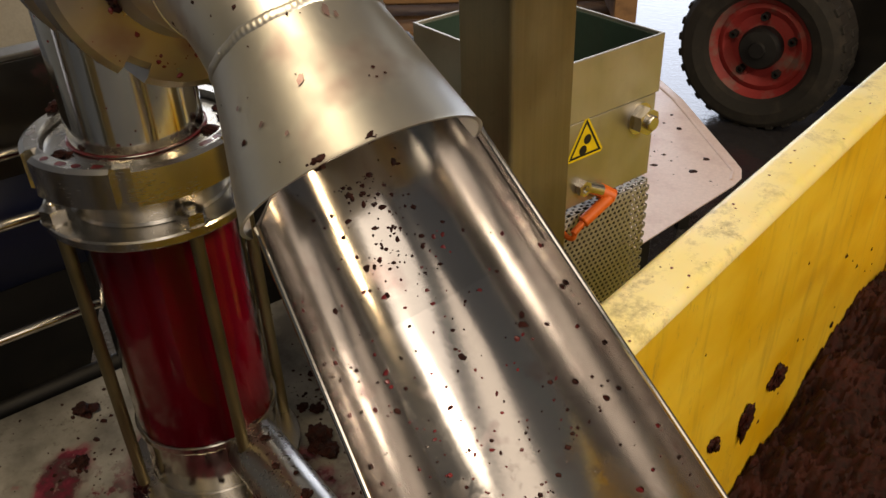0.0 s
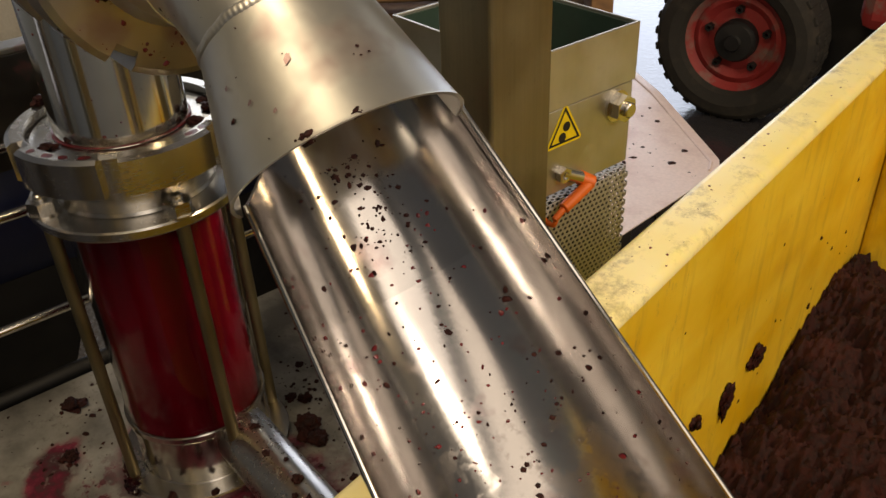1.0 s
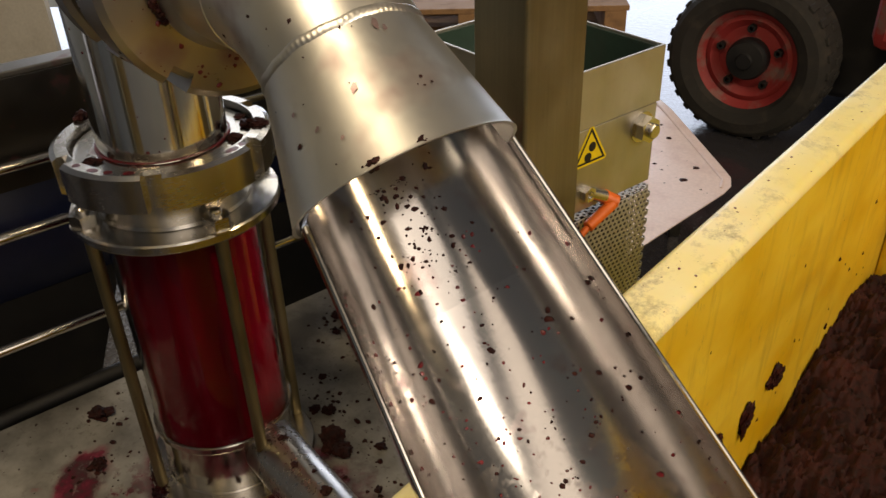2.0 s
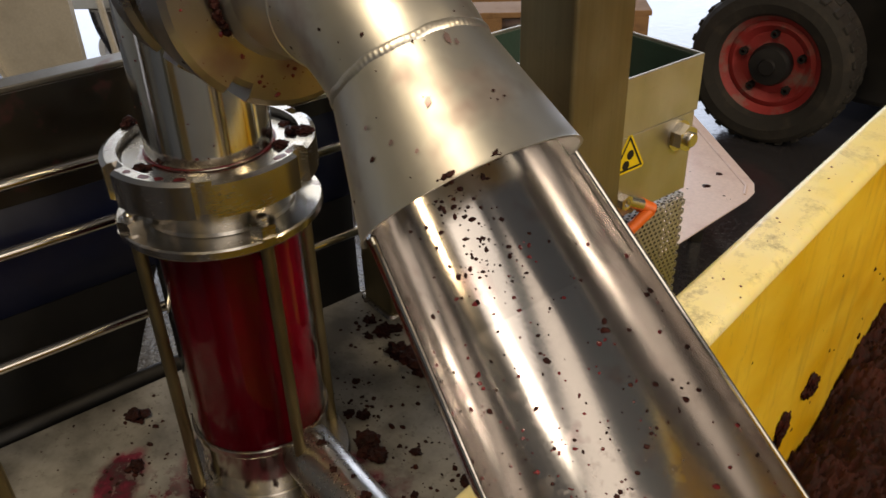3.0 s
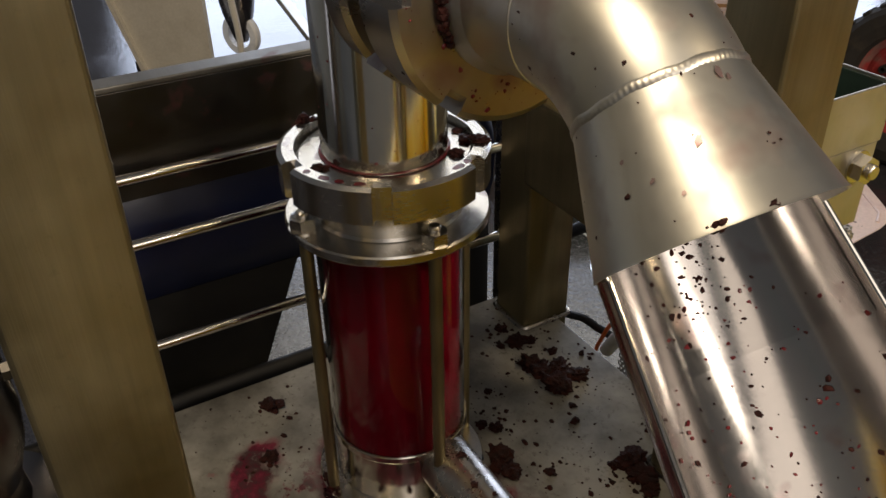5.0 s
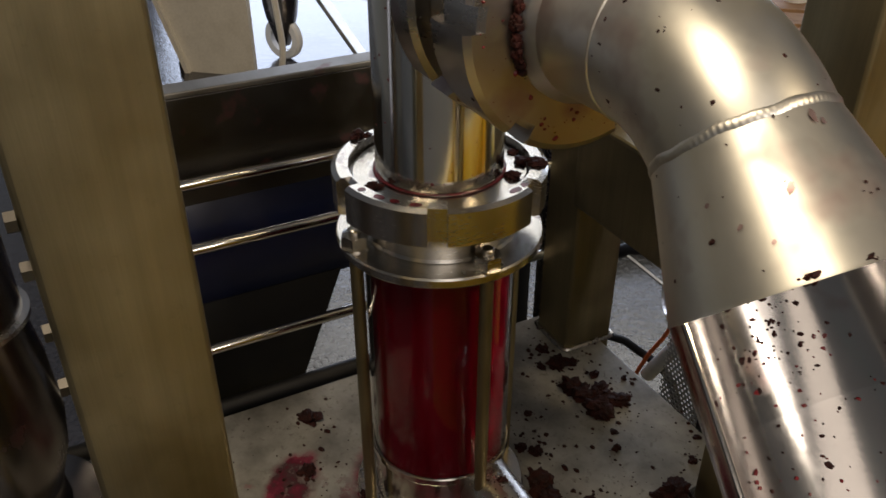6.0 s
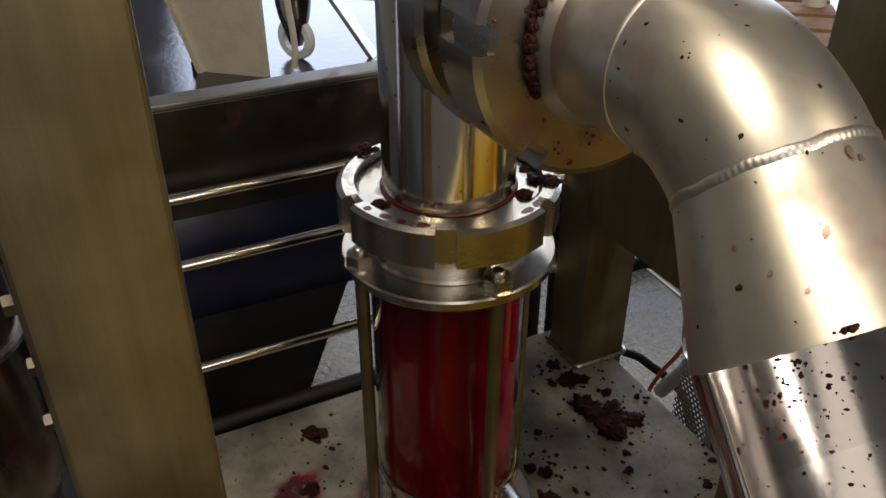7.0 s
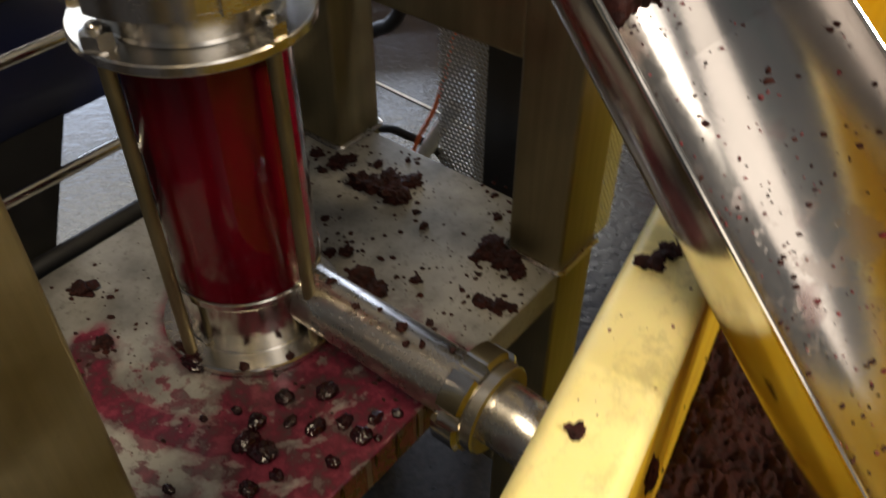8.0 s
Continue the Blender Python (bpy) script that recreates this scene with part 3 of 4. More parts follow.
part("elbow", sweep([(0.325, 0.021, 0.797), (0.345, 0.021, 0.796)] + [(0.345 + 0.06 * math.sin(radians(a)), 0.021, 0.736 + 0.06 * math.cos(radians(a))) for a in range(5, 91, 8)] + [(0.405, 0.021, 0.5)], 0.0335, 32), STEEL, drain)

# ---- yellow bin ----
BIN = pose(-0.009, 0.431, 0, 0, 0, 50.9)
RZ = 1.072
bin_ = thing("plastic_bin", (0.3, -0.5, 0), "scuffed yellow double-walled plastic harvest bin", "bin", m=BIN)
X0, X1, W = -0.42, 1.15, 1.05
T = 0.053
for x0, x1, y0, y1, top in ((X0, X1, -T, 0.005, RZ), (X0, X1, -W, -W + T, RZ), (X0, X0 + T, -W + T, -T, RZ - 0.002), (X1 - T, X1, -W + T, -T, RZ - 0.002)):
    wall = part("wall", block(x0, x1, y0, y1, 0.12, top, 0.012, seg=6), YELLOW, bin_, "", 85)
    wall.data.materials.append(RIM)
    # up-facing faces take the paler colour, part wear, part painted top light
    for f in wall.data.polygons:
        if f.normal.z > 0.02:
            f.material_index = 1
part("base", block(X0 + T, X1 - T, -W + T, -T, 0.12, 0.20, 0.0), YELLOW, bin_)
for x in (X0 + 0.15, X1 - 0.15):
    part("skid", block(x - 0.06, x + 0.06, -W, 0, 0, 0.12, 0.01), YELLOW, bin_)
bm = bmesh.new()
NX, NY = 330, 210
grid = []
for i in range(NX + 1):
    row = []
    for j in range(NY + 1):
        x = X0 + T + 0.001 + (X1 - X0 - 2 * T - 0.002) * i / NX
        y = -T - 0.001 - (W - 2 * T - 0.002) * (j / NY) ** 1.5
        p = Vector((x, y, 0))
        z = 0.61 + 0.06 * min(1, max(0, (x - 0.35) / 0.5)) + 0.05 * noise.noise(p * 4) + 0.036 * noise.noise(p * 9) - 0.030 * abs(noise.noise(p * 22)) - 0.026 * abs(noise.noise(p * 47)) - 0.016 * abs(noise.noise(p * 100)) + 0.007 * noise.noise(p * 160)
        row.append(bm.verts.new((x, y, z)))
    grid.append(row)
for i in range(NX):
    for j in range(NY):
        bm.faces.new((grid[i][j], grid[i + 1][j], grid[i + 1][j + 1], grid[i][j + 1]))
solo("pomace_heap", bm, POMACE, "dark red crumbly grape pomace filling the bin", "pomace", m=BIN, kind="stuff", smooth=60)

# ---- blue trough with guard rods behind the platform ----
hopper = thing("blue_trough", (-0.45, -0.5, 0), "dark steel trough with blue painted flank", "trough")
U0 = -0.37
UZ = Matrix(((0, 0, 1, 0), (1, 0, 0, 0), (0, 1, 0, 0), (0, 0, 0, 1)))
part("upper_sheet", block(-0.325, -0.321, U0, 0.34, 1.030, 1.174, 0.001), DARKSTEEL, hopper)
part("lip", block(-0.357, -0.321, U0, 0.34, 1.174, 1.182, 0.002), DULL, hopper)
bm = bmesh.new()
prof = [(-0.330, 1.030), (-0.318, 1.000), (-0.312, 0.960), (-0.316, 0.910), (-0.330, 0.868), (-0.60, 0.868), (-0.60, 1.030)]
ends = [[bm.verts.new((x, y, z)) for x, z in prof] for y in (U0, 0.34)]
for k in range(7):
    bm.faces.new((ends[0][k], ends[0][(k + 1) % 7], ends[1][(k + 1) % 7], ends[1][k]))
bm.faces.new(ends[0])
bm.faces.new(ends[1])
part("flank", bm, BLUE, hopper, "dark blue enamelled flank")
part("lower_sheet", prism([(U0, 0.600), (-0.108, 0.600), (0.003, 0.873), (U0, 0.873)], -0.336, -0.327, UZ), BLACK, hopper, "black lower sheet")
part("lower_sheet", prism([(0.15, 0.600), (0.34, 0.600), (0.34, 0.873), (0.13, 0.873)], -0.336, -0.327, UZ), BLACK, hopper, "black lower sheet")
part("leg", block(-0.6, -0.52, -0.3, -0.22, 0, 0.868, 0.004), DARKSTEEL, hopper)
part("leg", block(-0.6, -0.52, 0.22, 0.30, 0, 0.868, 0.004), DARKSTEEL, hopper)
guard = thing("guard_rail", (-0.27, 0, 0.8), "three horizontal round steel guard rods", "rail")
for v, z in ((-0.30, 1.070), (-0.274, 0.992), (-0.257, 0.846)):
    part("rod", rod((v, -0.36, z), (v, 0.33, z), 0.0075), POLISH, guard)
for y in (-0.362, 0.345):
    part("upright", block(-0.312, -0.245, y - 0.004, y + 0.004, 0.60, 1.09, 0.001), STEEL, guard)

# ---- hopper box with perforated guard ----
BU0, BU1, BV0, BV1 = 0.40, 0.602, -0.10, 0.146
box = thing("feed_box", (0.03, 0.5, 0.9), "open zinc-plated box lined green, with side plate and bolt", "machine box")
part("front_plate", block(BV1 - 0.004, BV1, BU0, BU1, 1.100, 1.176, 0.001), GALV, box)
part("side_plate", block(BV0, BV1 - 0.004, BU1 - 0.004, BU1, 1.100, 1.176, 0.001), GALV, box)
part("side_plate", block(BV0, BV1 - 0.009, BU0, BU0 + 0.004, 0.985, 1.176, 0.001), GALV, box)
part("back_plate", block(BV0, BV0 + 0.004, BU0 + 0.004, BU1 - 0.004, 1.100, 1.176, 0.001), GALV, box)
part("lining", block(BV0 + 0.004, BV0 + 0.007, BU0 + 0.004, BU1 - 0.004, 1.09, 1.172, 0.0), LINING, box)
part("lining", block(BV0 + 0.007, BV1 - 0.005, BU1 - 0.007, BU1 - 0.0042, 1.09, 1.172, 0.0), LINING, box)
part("floor_plate", block(BV0, BV1 - 0.006, BU0, BU1 - 0.006, 1.084, 1.089, 0.0), LINING, box)
part("bearing_plate", block(BV1 - 0.008, BV1 - 0.001, BU0, BU1 - 0.004, 0.985, 1.099, 0.001), GALV, box)
FACE = Matrix(((0, 0, 1, BV1 - 0.001), (1, 0, 0, 0), (0, 1, 0, 0), (0, 0, 0, 1)))
part("washer", lathe([(0, 0), (0.021, 0), (0.021, 0.003), (0, 0.003)], FACE @ Matrix.Translation((0.569, 1.073, 0)), 32), TURNED, box)
part("hex_nut", hexagon(0.0185, 0.015, FACE @ Matrix.Translation((0.569, 1.073, 0.003))), TURNED, box)
part("bolt_end", rod((BV1, 0.569, 1.073), (BV1 + 0.024, 0.569, 1.073), 0.010), TURNED, box)
part("hex_nut", hexagon(0.011, 0.010, FACE @ Matrix.Translation((0.470, 1.010, 0.0))), TURNED, box)
part("frame_post", block(-0.04, 0.0, 0.47, 0.52, 0, 1.084, 0.003), TUBE, box)
perf = thing("perforated_guard", (0.05, 0.52, 0.72), "perforated zinc sheet guard below the box", "guard")


def perforated(nx, ny, pitch, hole, m):
    """Sheet with staggered round holes."""
    bm = bmesh.new()
    dy = pitch * 0.866
    sq = [(1, 0), (1, 1), (0, 1), (-1, 1), (-1, 0), (-1, -1), (0, -1), (1, -1)]
    for j in range(ny):
        for i in range(nx):
            cx, cy = (i + 0.5 + 0.5 * (j % 2)) * pitch, (j + 0.5) * dy
            o = [bm.verts.new(m @ Vector((cx + a * pitch / 2, cy + c * dy / 2, 0))) for a, c in sq]
            q = [bm.verts.new(m @ Vector((cx + hole * math.cos(radians(45 * k)), cy + hole * math.sin(radians(45 * k)), 0))) for k in range(8)]
            for k in range(8):
                bm.faces.new((o[k], o[(k + 1) % 8], q[(k + 1) % 8], q[k]))
    return bm


PERF = paint("perforated_zinc", (0.44, 0.43, 0.42), 0.42, (0.2, 0.19, 0.17), 0.4, 30, 0.1)
P = 0.0085
for name, nx, ny, m in (("front_sheet", 19, 57, Matrix(((0, 0, 1, 0.146), (1, 0, 0, 0.436), (0, 1, 0, 0.552), (0, 0, 0, 1)))),
                        ("side_sheet", 10, 57, Matrix(((1, 0, 0, -0.081), (0, 0, 1, 0.436), (0, 1, 0, 0.552), (0, 0, 0, 1)))),
                        ("side_sheet", 26, 57, Matrix(((1, 0, 0, -0.081), (0, 0, 1, 0.606), (0, 1, 0, 0.552), (0, 0, 0, 1)))),
                        ("top_sheet", 26, 23, Matrix(((1, 0, 0, -0.081), (0, 1, 0, 0.436), (0, 0, 1, 0.973), (0, 0, 0, 1))))):
    ob = part(name, perforated(nx, ny, P, P * 0.31, m), PERF, perf, smooth=0)
    sol = ob.modifiers.new("thickness", "SOLIDIFY")
    sol.thickness = 0.0012
part("end_plate", block(0.0055, 0.144, 0.434, 0.438, 0.552, 0.971, 0.001), DARKSTEEL, perf, "dark plain end plate")
part("leg", block(0.10, 0.13, 0.50, 0.53, 0, 0.60, 0.002), GALV, perf)
# unseen block, added so the holes look into shade
part("dark_backing", block(-0.010, 0.130, 0.470, 0.596, 0.60, 0.955, 0.02), BLACK, perf, "added black block behind the perforated sheet to darken its holes")

# ---- warning sticker ----
sign = thing("warning_sticker", (BV1, 0.475, 1.054), "yellow triangular warning sticker with black rollers symbol", "sticker")
TM = Matrix(((0, 0, 1, BV1 - 0.0008), (1, 0, 0, 0.474), (0, 1, 0, 1.068), (0, 0, 0, 1)))


def triangle(r, h, m):
    return prism([(r * math.cos(radians(90 + 120 * k + d)) , r * math.sin(radians(90 + 120 * k + d))) for k in range(3) for d in (-4, 4)], 0, h, m)


part("yellow_field", triangle(0.034, 0.0003, TM), STICKER, sign, smooth=0)
bm = bmesh.new()
tri_o = [(0.032 * math.cos(radians(90 + 120 * k)), 0.032 * math.sin(radians(90 + 120 * k))) for k in range(3)]
tri_i = [(0.026 * math.cos(radians(90 + 120 * k)), 0.026 * math.sin(radians(90 + 120 * k))) for k in range(3)]
vo = [bm.verts.new(TM @ Vector((x, y, 0.0006))) for x, y in tri_o]
vi = [bm.verts.new(TM @ Vector((x, y, 0.0006))) for x, y in tri_i]
for k in range(3):
    bm.faces.new((vo[k], vo[(k + 1) % 3], vi[(k + 1) % 3], vi[k]))
part("black_border", bm, BLACK, sign, smooth=0)
for x, y in ((-0.004, -0.008), (0.003, 0.005)):
    part("roller_symbol", lathe([(0, 0.0006), (0.0065, 0.0006)], TM @ Matrix.Translation((x, y, 0)), 24), BLACK, sign, smooth=0)

# ---- orange plug and cable ----
plug = thing("orange_cable", (BV1 + 0.02, 0.47, 0.98), "orange sensor plug and cable with steel nut", "cable")
part("plug_body", rod((BV1 + 0.014, 0.512, 0.988), (BV1 + 0.014, 0.462, 0.968), 0.0078), ORANGE, plug)
part("plug_head", rod((BV1 + 0.002, 0.500, 0.996), (BV1 + 0.016, 0.515, 0.986), 0.0098), ORANGE, plug)
part("coupling", rod((BV1 - 0.001, 0.472, 1.010), (BV1 + 0.008, 0.500, 0.997), 0.0085), TURNED, plug)
part("strain_relief", rod((BV1 + 0.014, 0.463, 0.968), (BV1 + 0.014, 0.446, 0.957), 0.0045), ORANGE, plug)
part("lead", sweep(spline([(BV1 + 0.014, 0.450, 0.956), (BV1 + 0.008, 0.444, 0.950), (0.10, 0.447, 0.964), (0.0, 0.452, 0.955), (-0.06, 0.455, 0.90), (-0.080, 0.450, 0.815), (-0.102, 0.450, 0.745), (-0.138, 0.450, 0.668), (-0.16, 0.450, 0.58), (-0.18, 0.45, 0.30), (-0.19, 0.45, 0.005)]), 0.0035, 10), ORANGE, plug)
part("sleeve", rod((-0.070, 0.462, 0.760), (-0.140, 0.462, 0.630), 0.012), WHITE, plug, "pale corrugated sleeve round the cable")

# ---- wheeled loader ----
WHEEL = pose(1.140, 3.34, 0, 0, 0, -36)
loader = thing("wheel_loader", (0, 0.6, 0), "small red loader with black-tyred front wheel", "loader", m=WHEEL)
WM = pose(0, 0, 0.33, 90, 0, 0)
WR = 0.33
wheel = part("wheel", lathe([(0.07, -0.02), (0.13, -0.025), (0.16, 0.0), (0.195, -0.015), (0.215, 0.03), (0.205, 0.03), (0.18, 0.0)], WM @ Matrix.Rotation(0, 4, "X"), 48), RED, loader, "dirty red pressed steel wheel rim")
tyre = part("tyre", lathe([(0.20, 0.02), (0.22, 0.055), (0.26, 0.075), (0.30, 0.07), (WR - 0.012, 0.055), (WR, 0.03), (WR, -0.13), (WR - 0.02, -0.17), (0.26, -0.19), (0.20, -0.15)], WM, 64), RUBBER, wheel, "worn black rubber tyre")
lug = finish(block(WR - 0.012, WR + 0.006, -0.016, 0.016, -0.025, 0.045, 0.004, seg=1), "tread_lug", RUBBER)
for k in range(30):
    for s in (0, 1):
        ob = new("tread_lug", lug)
        ob.parent = wheel
        ob.matrix_basis = WM @ Matrix.Rotation(radians(12 * k + 6 * s), 4, "Z") @ Matrix.Translation((0, 0, -0.09 * s))
part("hub", lathe([(0, 0.055), (0.03, 0.055), (0.035, 0.045), (0.075, 0.04), (0.085, 0.02), (0.085, -0.03)], WM, 32), BLACK, wheel)
for k in range(5):
    a = radians(72 * k + 20)
    part("wheel_nut", hexagon(0.017, 0.03, WM @ Matrix.Translation((0.125 * math.cos(a), 0.125 * math.sin(a), -0.02))), BLACK, wheel)
part("chassis", block(0.02, 1.3, 0.30, 1.3, 0.12, 0.80, 0.03), BLACK, loader, "black chassis beside the wheel")
part("body", block(0.42, 1.6, 0.06, 1.3, 0.42, 1.3, 0.05), RED, loader, "red sheet metal body")
part("axle", rod((0, 0.05, 0.33), (0, 0.9, 0.33), 0.06), BLACK, loader)

# ---- pink stained tray ----
tray = thing("sheet_tray", (0.75, 2.4, 0), "white sheet metal tray stained pink by must", "tray", m=Matrix())
bm = bmesh.new()
TZ = 0.20
outline = [(0.877, 2.525), (0.872, 2.575), (0.800, 3.12), (0.745, 3.35), (0.52, 3.32), (0.44, 2.03), (0.535, 2.125), (0.825, 2.415), (0.862, 2.465)]
lo = [bm.verts.new((x, y, TZ)) for x, y in outline]
hi = [bm.verts.new((x, y, TZ + 0.004)) for x, y in outline]
bm.faces.new(lo)
bm.faces.new(hi)
for k in range(9):
    bm.faces.new((lo[k], lo[(k + 1) % 9], hi[(k + 1) % 9], hi[k]))
part("sheet", bm, PINK, tray)
part("lip", sweep([(0.825, 2.45, TZ + 0.003), (0.846, 2.51, TZ + 0.003), (0.838, 2.57, TZ + 0.003), (0.766, 3.11, TZ + 0.003), (0.715, 3.33, TZ + 0.003)], 0.006, 8), PINK, tray)
for x, y in ((0.7, 2.5), (0.68, 3.1), (0.58, 3.0), (0.52, 2.25)):
    part("leg", block(x - 0.02, x + 0.02, y - 0.02, y + 0.02, 0, TZ, 0.003), DARKSTEEL, tray)

# ---- far things on the floor ----
leg = thing("tank_leg", (-2.23, 3.95, 0), "cream painted steel tank leg bolted to the floor", "leg", m=Matrix())
LEG = Matrix(((1, 0, 0, 0), (0, 0, 1, 0), (0, 1, 0, 0), (0, 0, 0, 1)))
part("leg_plate", prism([(-2.40, 0), (-2.035, 0), (-2.035, 2.4), (-2.78, 2.4), (-2.78, 1.2)], 3.93, 3.97, LEG), CREAM, leg)
part("edge_flange", prism([(-2.425, 0), (-2.40, 0), (-2.78, 1.2), (-2.805, 1.2)], 3.90, 4.0, LEG), CREAM, leg)
part("anchor_bolt", rod((-2.45, 3.94, 0), (-2.45, 3.94, 0.05), 0.022), BLACK, leg)
cart = thing("caster_cart", (-1.99, 4.25, 0), "steel cart frame on a white caster wheel", "cart", m=Matrix())
part("caster_wheel", lathe([(0.072, -0.024), (0.108, -0.024), (0.117, -0.015), (0.117, 0.015), (0.108, 0.024), (0.072, 0.024)], pose(-1.99, 4.25, 0.117, 90, 0, -15), 40, True), WHITE, cart)
part("caster_fork", lathe([(0, 0.075), (0.035, 0.08), (0.05, 0.12), (0.085, 0.24), (0.095, 0.30), (0.10, 0.36), (0, 0.36)], pose(-1.99, 4.25, 0), 24), PUMPM, cart)
part("frame_bar", block(-2.6, -1.2, 4.21, 4.29, 0.36, 0.42, 0.005), GALV, cart)
part("frame_brace", block(-0.055, 0.055, -0.012, 0.012, 0, 0.9, 0.004, aim((-1.57, 4.40, -0.04), (-2.10, 4.40, 0.72))), GALV, cart)
solo("grey_hose", sweep(spline([(-1.93, 4.05, 0.02), (-1.92, 4.06, 0.15), (-1.95, 4.08, 0.4), (-2.0, 4.1, 0.9)]), 0.018, 10), CREAM, "thin pale hose hanging beside the caster", "hose", m=Matrix())
pallet = thing("wooden_pallet", (-0.1, 3.9, 0), "brown wooden pallet stack on the floor", "pallet", m=Matrix())
for k in range(4):
    for j in range(5):
        part("board", block(-0.75, 0.65, 3.4 + 0.22 * j, 3.57 + 0.22 * j, 0.10 + 0.14 * k, 0.122 + 0.14 * k, 0.003), WOOD, pallet)
    for x in (-0.7, -0.05, 0.55):
        part("bearer", block(x, x + 0.09, 3.4, 4.45, 0.14 * k, 0.10 + 0.14 * k, 0.004), WOOD, pallet)

# ---- specks and lumps of pomace ----
rnd = random.Random(4)


def chips(count, placer, lo, hi, flat):
    verts, faces = [], []
    for _ in range(count):
        p, nrm = placer()
        s = lo + (hi - lo) * rnd.random() ** 3
        q = nrm.to_track_quat("Z", "Y").to_matrix()
        n = rnd.choice((5, 6, 7))
        base = len(verts)
        a0 = rnd.random() * 6.3
        st = 0.6 + rnd.random()
        for k in range(n):
            a = a0 + 6.2832 * k / n
            r = s * (0.55 + 0.6 * rnd.random())
            verts.append(p + q @ Vector((r * math.cos(a) * st, r * math.sin(a), -0.0001)))
        verts.append(p + q @ Vector((0, 0, s * flat)))
        for k in range(n):
            faces.append((base + k, base + (k + 1) % n, base + n))
    return verts, faces


def stuff(name, data, mat, label, m=MACHINE):
    me = bpy.data.meshes.new(name)
    me.from_pydata([tuple(v) for v in data[0]], [], data[1])
    me.materials.append(mat)
    ob = new(name, me)
    ob.matrix_world = m
    return tagged(ob, label, "pomace", kind="stuff")


def on_chute():
    a = radians(UPA + 180 + max(-80, min(80, rnd.gauss(0, 52))))
    h = 0.02 + (CL - 0.03) * rnd.random()
    n = CHUTE_M.to_3x3() @ Vector((-math.cos(a), -math.sin(a), 0))
    return CHUTE_M @ Vector(((chute_r(h) - 0.0008) * math.cos(a), (chute_r(h) - 0.0008) * math.sin(a), h)), n


def on_hood():
    a = rnd.random() * 6.2832
    h = rnd.random() * HL
    r = 0.0525 + (HR - 0.0525) * h / HL
    n = HOOD.to_3x3() @ Vector((math.cos(a), math.sin(a), -0.3))
    return HOOD @ Vector((r * math.cos(a), r * math.sin(a), h)), n


def on_platform():
    return Vector((rnd.uniform(-0.22, 0.235), rnd.uniform(-0.25, 0.36), PZ)), Vector((0, 0, 1))


stuff("dark_pomace_crumbs", chips(460, on_chute, 0.0006, 0.0027, 0.3), SKIN, "dark pomace crumbs stuck to the chute")
def under_lip():
    a = radians(UPA + 180 + SPIN * rnd.gauss(-10, 13))
    h = -0.030 + 0.065 * rnd.random() ** 1.3
    n = CHUTE_M.to_3x3() @ Vector((-math.cos(a), -math.sin(a), 0))
    return CHUTE_M @ Vector(((chute_r(h) - 0.0012) * math.cos(a), (chute_r(h) - 0.0012) * math.sin(a), h)), n


stuff("lip_crumbs", chips(130, under_lip, 0.0005, 0.0028, 0.3), SKIN, "dark crumbs gathered under the hood lip")
stuff("red_pomace_crumbs", chips(420, on_chute, 0.0007, 0.0023, 0.25), REDSKIN, "red grape skin flecks stuck to the chute")
stuff("hood_flecks", chips(40, on_hood, 0.0005, 0.0020, 0.3), SKIN, "few dark flecks on the hood")
stuff("platform_crumbs", chips(260, on_platform, 0.001, 0.004, 0.6), POMACE, "small pomace crumbs scattered on the platform")


# larger lumps: machine metres (along, across) and half size
HEAP = ((0.017, 0.133, 9), (0.0, 0.121, 6), (0.067, 0.105, 13), (0.089, 0.106, 11), (-0.006, 0.251, 17), (-0.065, 0.247, 13), (-0.049, 0.253, 12), (-0.039, 0.276, 13),
        (-0.014, 0.289, 11), (-0.121, 0.261, 12), (-0.115, 0.278, 7), (-0.075, 0.293, 7), (-0.05, 0.328, 5), (0.059, 0.231, 6), (0.032, 0.247, 4), (0.115, 0.149, 6))
HEAP += ((0.156, 0.246, 15), (0.179, 0.239, 14), (0.202, 0.236, 9), (0.149, 0.227, 7), (0.092, 0.341, 4), (0.122, 0.306, 6), (0.196, 0.17, 8), (0.216, 0.175, 8), (0.23, 0.184, 6),
         (0.227, 0.097, 4), (0.171, 0.106, 4), (-0.162, 0.258, 7), (-0.128, 0.235, 6), (-0.052, 0.163, 5), (-0.179, -0.11, 11), (-0.09, -0.144, 8))
WET = ((0.013, -0.101, 13), (0.151, -0.038, 11), (0.174, -0.078, 10), (0.191, -0.054, 9), (0.216, -0.056, 9), (0.212, -0.031, 7), (0.226, -0.013, 7), (0.123, -0.111, 11), (0.134, -0.133, 12),
       (0.155, -0.132, 11), (0.184, -0.14, 8), (0.175, -0.168, 11), (0.115, -0.214, 6), (0.215, -0.096, 7), (0.122, -0.071, 10), (0.076, -0.141, 5), (0.095, -0.113, 6), (0.148, -0.088, 7), (0.23, -0.047, 5))


